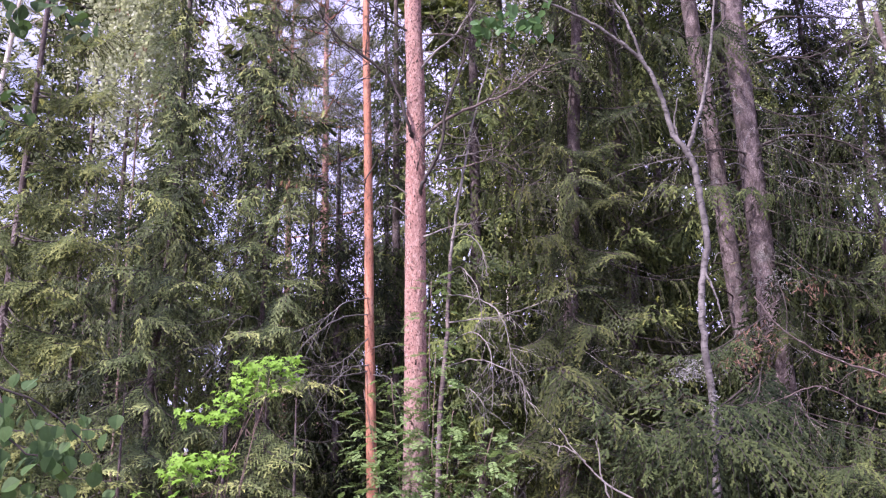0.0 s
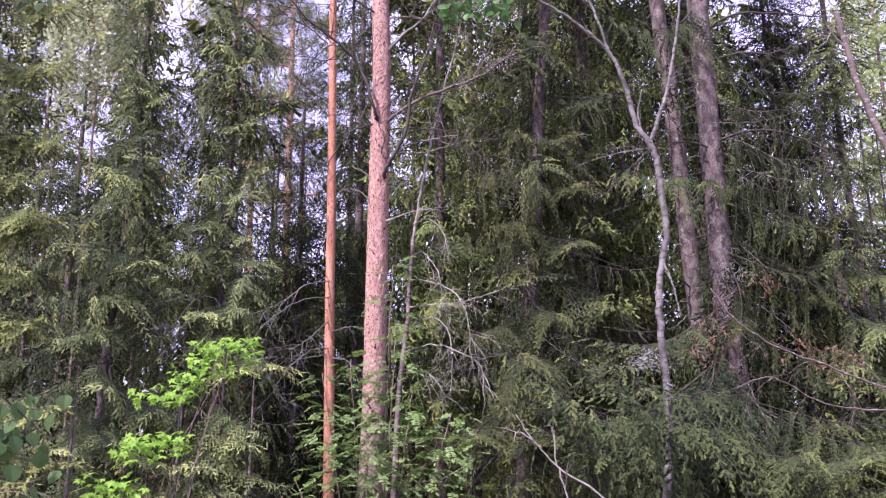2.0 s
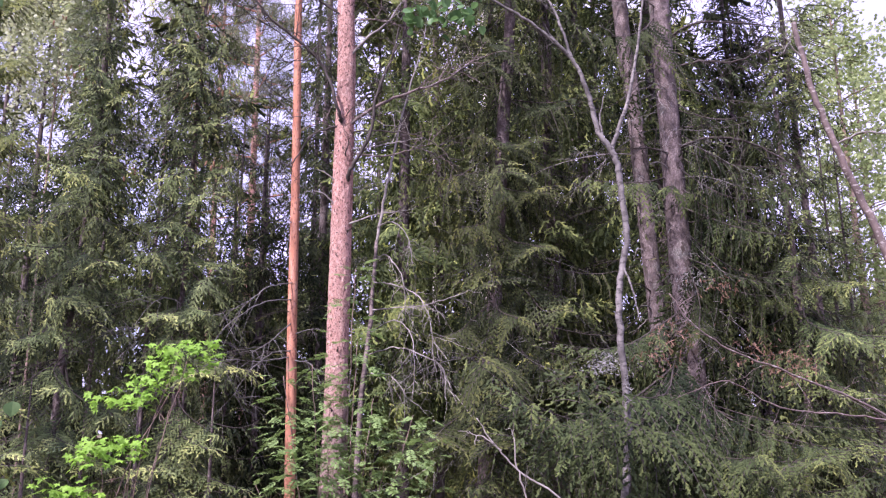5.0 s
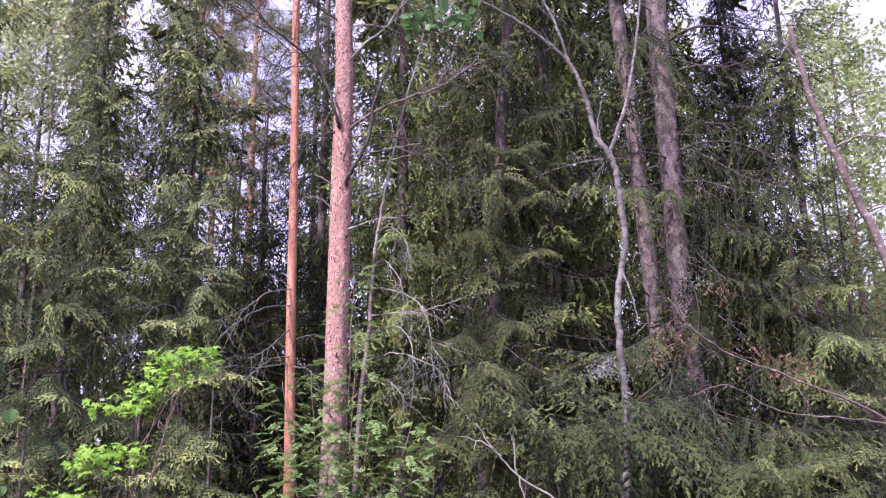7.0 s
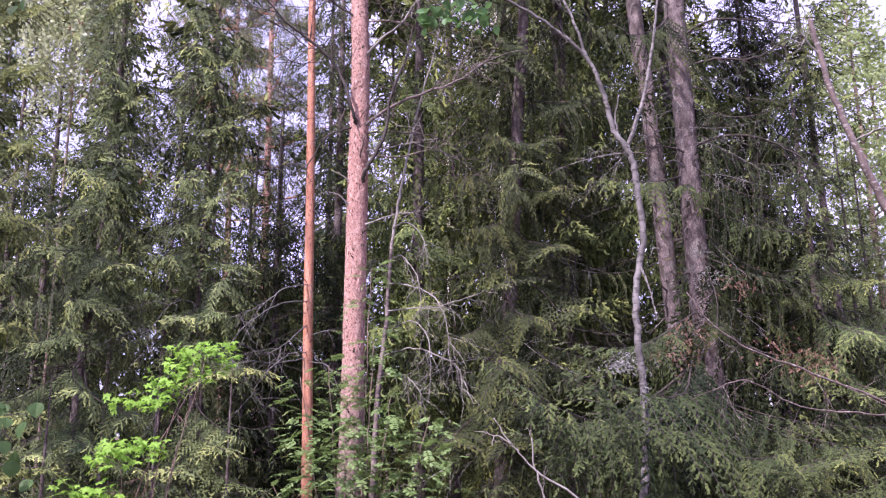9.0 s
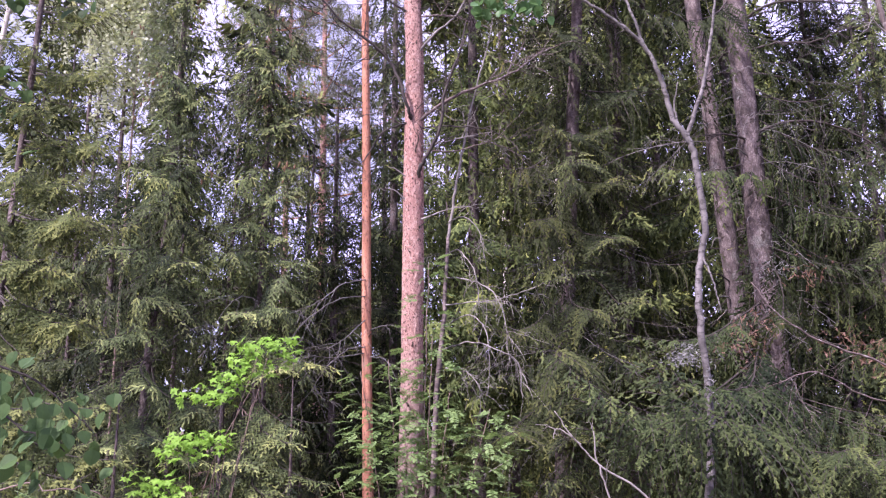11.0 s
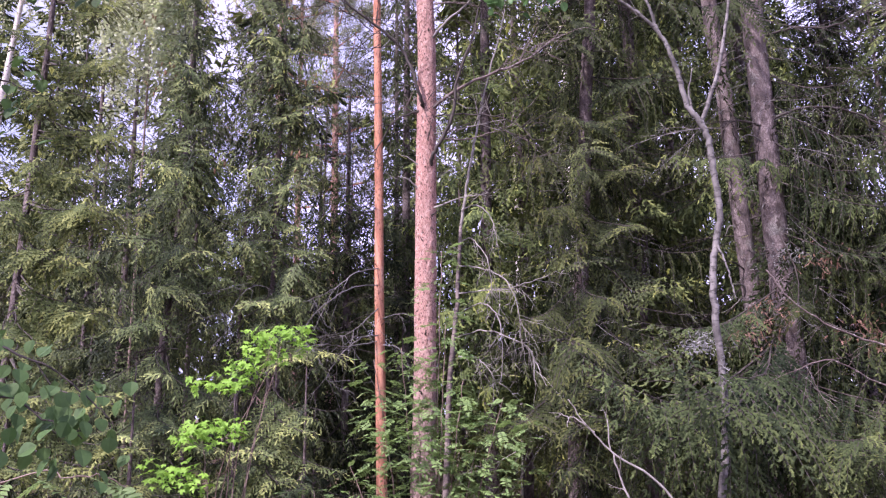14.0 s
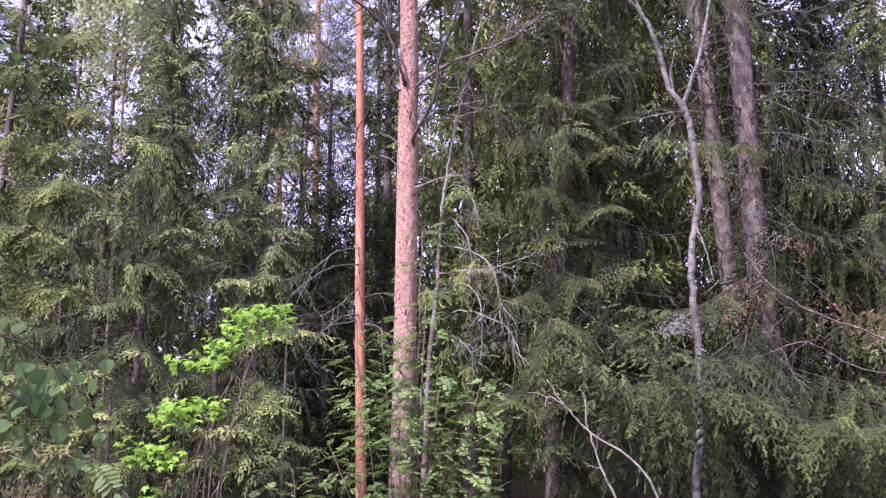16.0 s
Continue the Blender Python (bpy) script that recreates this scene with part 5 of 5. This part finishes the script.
def leaning_snag():
    base = (5.95, 7.0, -0.1)
    t = thing("leaning_trunk", base, "leaning broken trunk with pinkish-brown bark", "dead tree")
    r = np.random.default_rng(53)
    part("trunk", limb(local([base, (5.4, 7.0, 1.6), (4.93, 7.0, 3.2), (4.77, 7.0, 3.67), (4.6, 7.0, 4.12), (4.39, 7.0, 4.81), (4.30, 7.0, 5.3), (4.26, 7.0, 5.58)], base), [0.064, 0.056, 0.047, 0.039, 0.031, 0.024], SNAG_BARK, r, 0, 0.3, 16, 8), t)
    for pts in ([(4.55, 7.0, 4.3), (4.85, 6.95, 4.42), (5.3, 6.9, 4.35)], [(4.8, 7.0, 3.6), (5.1, 6.95, 3.75), (5.4, 6.9, 3.7)], [(4.3, 7.0, 5.2), (4.15, 6.95, 5.35), (4.1, 6.9, 5.42)]):
        part("branch", limb(local(pts, base), [0.010, 0.007, 0.003], DEAD_WOOD, r, 5, 0.3, 6), t)


leaning_snag()


def fallen_sticks():
    r = np.random.default_rng(54)
    base = (1.95, 6.3, 0.0)
    t = thing("dry_stick", base, "pale dry stick leaning among the boughs", "stick")
    part("stem", limb(local([base, (1.65, 6.3, 0.95), (1.24, 6.3, 1.29), (1.03, 6.3, 1.5), (0.89, 6.3, 1.71)], base), [0.012, 0.011, 0.009, 0.007, 0.004], DEAD_WOOD, r, 0, 0.2, 8), t)
    part("twig", limb(local([(1.08, 6.3, 1.46), (0.95, 6.3, 1.56), (0.88, 6.3, 1.58)], base), [0.007, 0.004], DEAD_WOOD, r, 2, 0.12, 6), t)
    base = (1.7, 6.3, 0.0)
    t = thing("dry_stick", base, "pale dry stick leaning among the boughs", "stick")
    part("stem", limb(local([base, (1.39, 6.3, 0.82), (1.31, 6.3, 0.99), (1.21, 6.3, 1.29), (1.18, 6.3, 1.56)], base), [0.012, 0.010, 0.008, 0.005], DEAD_WOOD, r, 3, 0.2, 8), t)
    base = (4.9, 6.3, 0.0)
    t = thing("bare_shrub", base, "bare shrub with long arching grey stem and withered brown sprays", "shrub")
    part("stem", limb(local([base, (4.8, 6.3, 1.2), (4.26, 6.3, 1.70), (3.49, 6.3, 2.04), (2.98, 6.3, 2.24), (2.66, 6.3, 2.47), (2.5, 6.3, 2.7)], base), [0.015, 0.013, 0.011, 0.008, 0.005], SNAG_BARK, r, 12, 0.34, 8, up=-0.5, twig=0.0034), t)
    part("stem", limb(local([(4.3, 6.3, 1.66), (3.8, 6.25, 1.72), (3.3, 6.2, 1.78), (2.9, 6.2, 1.98), (2.6, 6.2, 1.9)], base), [0.008, 0.006, 0.004], SNAG_BARK, r, 14, 0.32, 6, up=-0.5, twig=0.003), t)
    for c, n in (((2.52, 6.6, 2.24), 70), ((2.62, 6.6, 2.42), 60), ((3.12, 6.7, 2.85), 40), ((3.2, 6.4, 2.25), 50), ((3.62, 6.4, 2.10), 80), ((3.45, 6.35, 2.2), 50)):
        s = Soup()
        o = np.array(c) + r.normal(0, 1, (n, 3)) * (0.11, 0.07, 0.07)
        needles(s, o, unit(r.normal(0, 1, (n, 3)) + (0, 0, -0.9)), r.normal(0, 1, (n, 3)), r.uniform(0.03, 0.07, n), r.uniform(0, 1, n), 5, 0.015, 0.009, r, 0)
        s.v = [v - np.array(base) for v in s.v]
        tagged(part("withered_spray", s.mesh("withered_spray", [BROWN_LEAF]), t, "withered rusty-brown spray"), kind="stuff")


fallen_sticks()


def lichen_clumps():
    r = np.random.default_rng(55)
    for c, spread, n in (((1.97, 6.6, 2.11), (0.075, 0.05, 0.035), 110), ((2.1, 6.7, 2.2), (0.07, 0.05, 0.03), 60), ((3.32, 7.82, 3.1), (0.10, 0.04, 0.07), 120), ((3.42, 7.85, 1.85), (0.03, 0.02, 0.14), 80), ((2.15, 6.43, 1.9), (0.02, 0.02, 0.09), 40)):
        base = np.array(c)
        t = thing("lichen_twigs", base, "tangle of fine twigs crusted with pale grey lichen", "lichen")
        s = Soup()
        for i in range(n):
            p = r.normal(0, 1, 3) * spread
            d = unit(r.normal(0, 1, 3)) * r.uniform(0.012, 0.05)
            s.add(*tube([p, p + d * 0.5 + r.normal(0, 0.01, 3), p + d], [0.0035, 0.002], 3, cap=False))
        tagged(part("twig_tangle", s.mesh("twig_tangle", [LICHEN]), t), kind="stuff")


lichen_clumps()


# ---------------------------------------------------------------- broadleaf saplings
def maple_sapling():
    base = (-1.95, 7.1, 0.0)
    t = thing("maple_sapling", base, "maple sapling with bright lime-green leaves on thin stems", "sapling")
    r = np.random.default_rng(61)
    leaf = lobed_leaf(0.09, MAPLE_LEAF)
    ends = []
    for i in range(7):
        x = -2.05 + 0.05 * i + r.normal(0, 0.02)
        z = (1.45, 1.3, 2.0, 1.5, 2.3, 1.55, 2.2, 1.4, 2.1)[i]
        top = (x + r.normal(0.05, 0.1) + (0.25 if z > 1.9 else -0.05), 7.05 + r.normal(0, 0.08), z)
        part("stem", limb(local([(x * 0.4 - 1.17, 7.1, 0.0), (x, 7.08, z * 0.55), top], base), [0.006, 0.005, 0.003], STEM_BARK, r, 1, 0.2, 6), t)
    # sprays: centre, spread, count
    for c, sp, n in (((-2.02, 7.15, 1.90), (0.13, 0.12, 0.05), 17), ((-1.82, 7.12, 2.03), (0.11, 0.12, 0.08), 18), ((-1.66, 7.1, 2.22), (0.09, 0.12, 0.08), 18),
                     ((-1.48, 7.12, 2.34), (0.12, 0.12, 0.04), 13), ((-1.34, 7.15, 2.24), (0.06, 0.1, 0.06), 9), ((-1.47, 7.15, 2.12), (0.04, 0.1, 0.05), 3),
                     ((-2.20, 6.95, 1.44), (0.10, 0.10, 0.06), 13), ((-2.02, 6.9, 1.52), (0.12, 0.10, 0.04), 13), ((-1.84, 6.9, 1.48), (0.07, 0.10, 0.05), 9),
                     ((-2.38, 6.85, 1.15), (0.10, 0.10, 0.07), 14), ((-2.15, 6.85, 1.10), (0.08, 0.10, 0.07), 11), ((-2.2, 6.85, 0.82), (0.10, 0.10, 0.03), 4)):
        for i in range(int(n * 3.6)):
            p = np.array(c) + np.clip(r.normal(0, 1, 3), -1.8, 1.8) * sp
            part("leaf", leaf, t, at=limb_pose(Vector(local(p, base)), -1.57 + r.normal(0, 1.1), -abs(r.normal(0.45, 0.3)), r.normal(0, 0.3), r.uniform(0.75, 1.2)))


def rowan_bush():
    base = (-0.15, 7.45, 0.0)
    t = thing("rowan_bush", base, "rowan bush with layered feathery green leaves below the pines", "shrub")
    r = np.random.default_rng(62)
    leaf = [feather_leaf(0.18, 6, ROWAN_LEAF, r), feather_leaf(0.15, 5, ROWAN_LEAF, r)]
    stems = [((-0.7, 7.3, 2.1), 0.9), ((-0.45, 7.3, 2.2), 1.1), ((-0.08, 7.4, 3.1), 1.6), ((0.1, 7.3, 1.9), 0.9), ((0.45, 7.2, 1.75), 0.7), ((-0.3, 7.2, 1.7), 0.5), ((-0.05, 7.25, 2.4), 1.0), ((-0.9, 7.2, 1.2), 0.5), ((0.2, 7.2, 1.3), 0.4)]
    for (x, y, z), low in stems:
        root = np.array([-0.15 + 0.35 * x, 7.45, 0.0])
        line = curve_through([root, (0.5 * (root[0] + x), y + 0.05, z * 0.55), (x, y, z)], 8)
        part("stem", limb(local(line[::4], base), [0.010, 0.007, 0.003], STEM_BARK, r, 0, 0.2, 6), t)
        h = low
        while h < z + 0.05:
            for k in range(4):
                q = min(h, z)
                p = np.array([np.interp(q, line[:, 2], line[:, c]) for c in range(3)])
                a = r.uniform(0, 6.28)
                p += np.array([math.cos(a), math.sin(a), 0.0]) * r.uniform(0.0, 0.2)
                part("leaf", leaf[r.integers(2)], t, at=limb_pose(Vector(local(p, base)), a, r.normal(0.0, 0.3), r.normal(0, 0.3), r.uniform(0.7, 1.15)))
            h += r.uniform(0.07, 0.13)
    for i in range(280):
        p = np.array([r.uniform(-0.75, 0.7), r.uniform(6.7, 7.5), r.uniform(0.45, 1.75)])
        part("leaf", leaf[r.integers(2)], t, at=limb_pose(Vector(local(p, base)), r.uniform(0, 6.28), r.normal(0.0, 0.3), r.normal(0, 0.3), r.uniform(0.7, 1.15)))
    base = (-1.25, 7.5, 0.0)
    t = thing("rowan_bush", base, "low rowan seedling with feathery green leaves", "shrub")
    part("stem", limb([(0, 0, 0), (0.05, 0, 0.5), (0, 0, 0.95)], [0.008, 0.003], STEM_BARK, r, 0, 0.2, 6), t)
    for i in range(34):
        p = np.array([r.normal(0, 0.22), r.normal(0, 0.12), r.uniform(0.4, 0.98)])
        part("leaf", leaf[r.integers(2)], t, at=limb_pose(Vector(p), r.uniform(0, 6.28), r.normal(0.1, 0.2), r.normal(0, 0.25), r.uniform(0.8, 1.2)))


def aspen_branch():
    base = (-2.05, 2.5, 0.0)
    t = thing("aspen_sapling", base, "aspen sapling with round dark green leaves reaching in close by", "sapling")
    r = np.random.default_rng(63)
    part("trunk", limb([(0, 0, 0), (0.03, 0, 1.4), (0.0, 0, 2.6), (0.05, 0, 3.4)], [0.022, 0.016, 0.008], DARK_WOOD, r, 0, 0.2, 8), t)
    leaf = round_leaf(0.056, 0.056, ASPEN_LEAF)
    paths = ([(-2.03, 2.5, 1.75), (-1.6, 2.5, 1.85), (-1.3, 2.5, 1.78), (-1.12, 2.5, 1.66), (-1.05, 2.5, 1.60)],
             [(-2.03, 2.5, 1.6), (-1.6, 2.48, 1.68), (-1.35, 2.48, 1.66), (-1.2, 2.48, 1.58), (-1.12, 2.48, 1.54)],
             [(-2.03, 2.5, 2.5), (-1.6, 2.5, 2.70), (-1.36, 2.5, 2.66)],
             [(-2.02, 2.5, 2.9), (-1.6, 2.5, 3.12), (-1.35, 2.5, 3.14), (-1.18, 2.5, 3.09)])
    for pts, n, lo in zip(paths, (46, 44, 26, 46), (0.25, 0.25, 0.55, 0.4)):
        line = curve_through(local(pts, base), 8)
        part("branch", limb(local(pts, base), [0.007, 0.005, 0.002], DARK_WOOD, r, 0, 0.2, 6), t)
        for i in range(n):
            p = line[int(r.uniform(lo, 1.0) * (len(line) - 1))] + r.normal(0, 1, 3) * (0.05, 0.08, 0.06) + (0, 0, -0.01)
            part("leaf", leaf, t, at=limb_pose(Vector(p), -1.57 + r.normal(0, 0.9), -abs(r.normal(0.95, 0.35)), r.normal(0, 0.4), r.uniform(0.7, 1.15)))


def near_rowan():
    base = (-2.3, 3.2, 0.0)
    t = thing("rowan_bush", base, "rowan sprig with long feathery leaves on a thin bare twig", "shrub")
    r = np.random.default_rng(64)
    part("stem", limb(local([base, (-2.2, 3.2, 1.1), (-1.65, 3.2, 1.385), (-1.5, 3.2, 1.38), (-1.36, 3.2, 1.385), (-1.25, 3.2, 1.34)], base), [0.008, 0.006, 0.0035, 0.002], STEM_BARK, r, 0, 0.2, 6), t)
    leaf = feather_leaf(0.19, 6, ROWAN_LEAF, r)
    for p, a, z in (((-1.62, 3.2, 1.38), -0.4, -0.15), ((-1.55, 3.2, 1.38), -2.2, -0.3), ((-1.40, 3.2, 1.38), -0.3, -0.25), ((-1.34, 3.2, 1.38), 0.1, -0.5), ((-1.30, 3.2, 1.36), -0.8, -0.4), ((-1.7, 3.2, 1.38), -1.6, -0.3)):
        part("leaf", leaf, t, at=limb_pose(Vector(local(p, base)), a, z, r.normal(0, 0.2), r.uniform(0.8, 1.1)))


maple_sapling()
rowan_bush()
aspen_branch()
near_rowan()
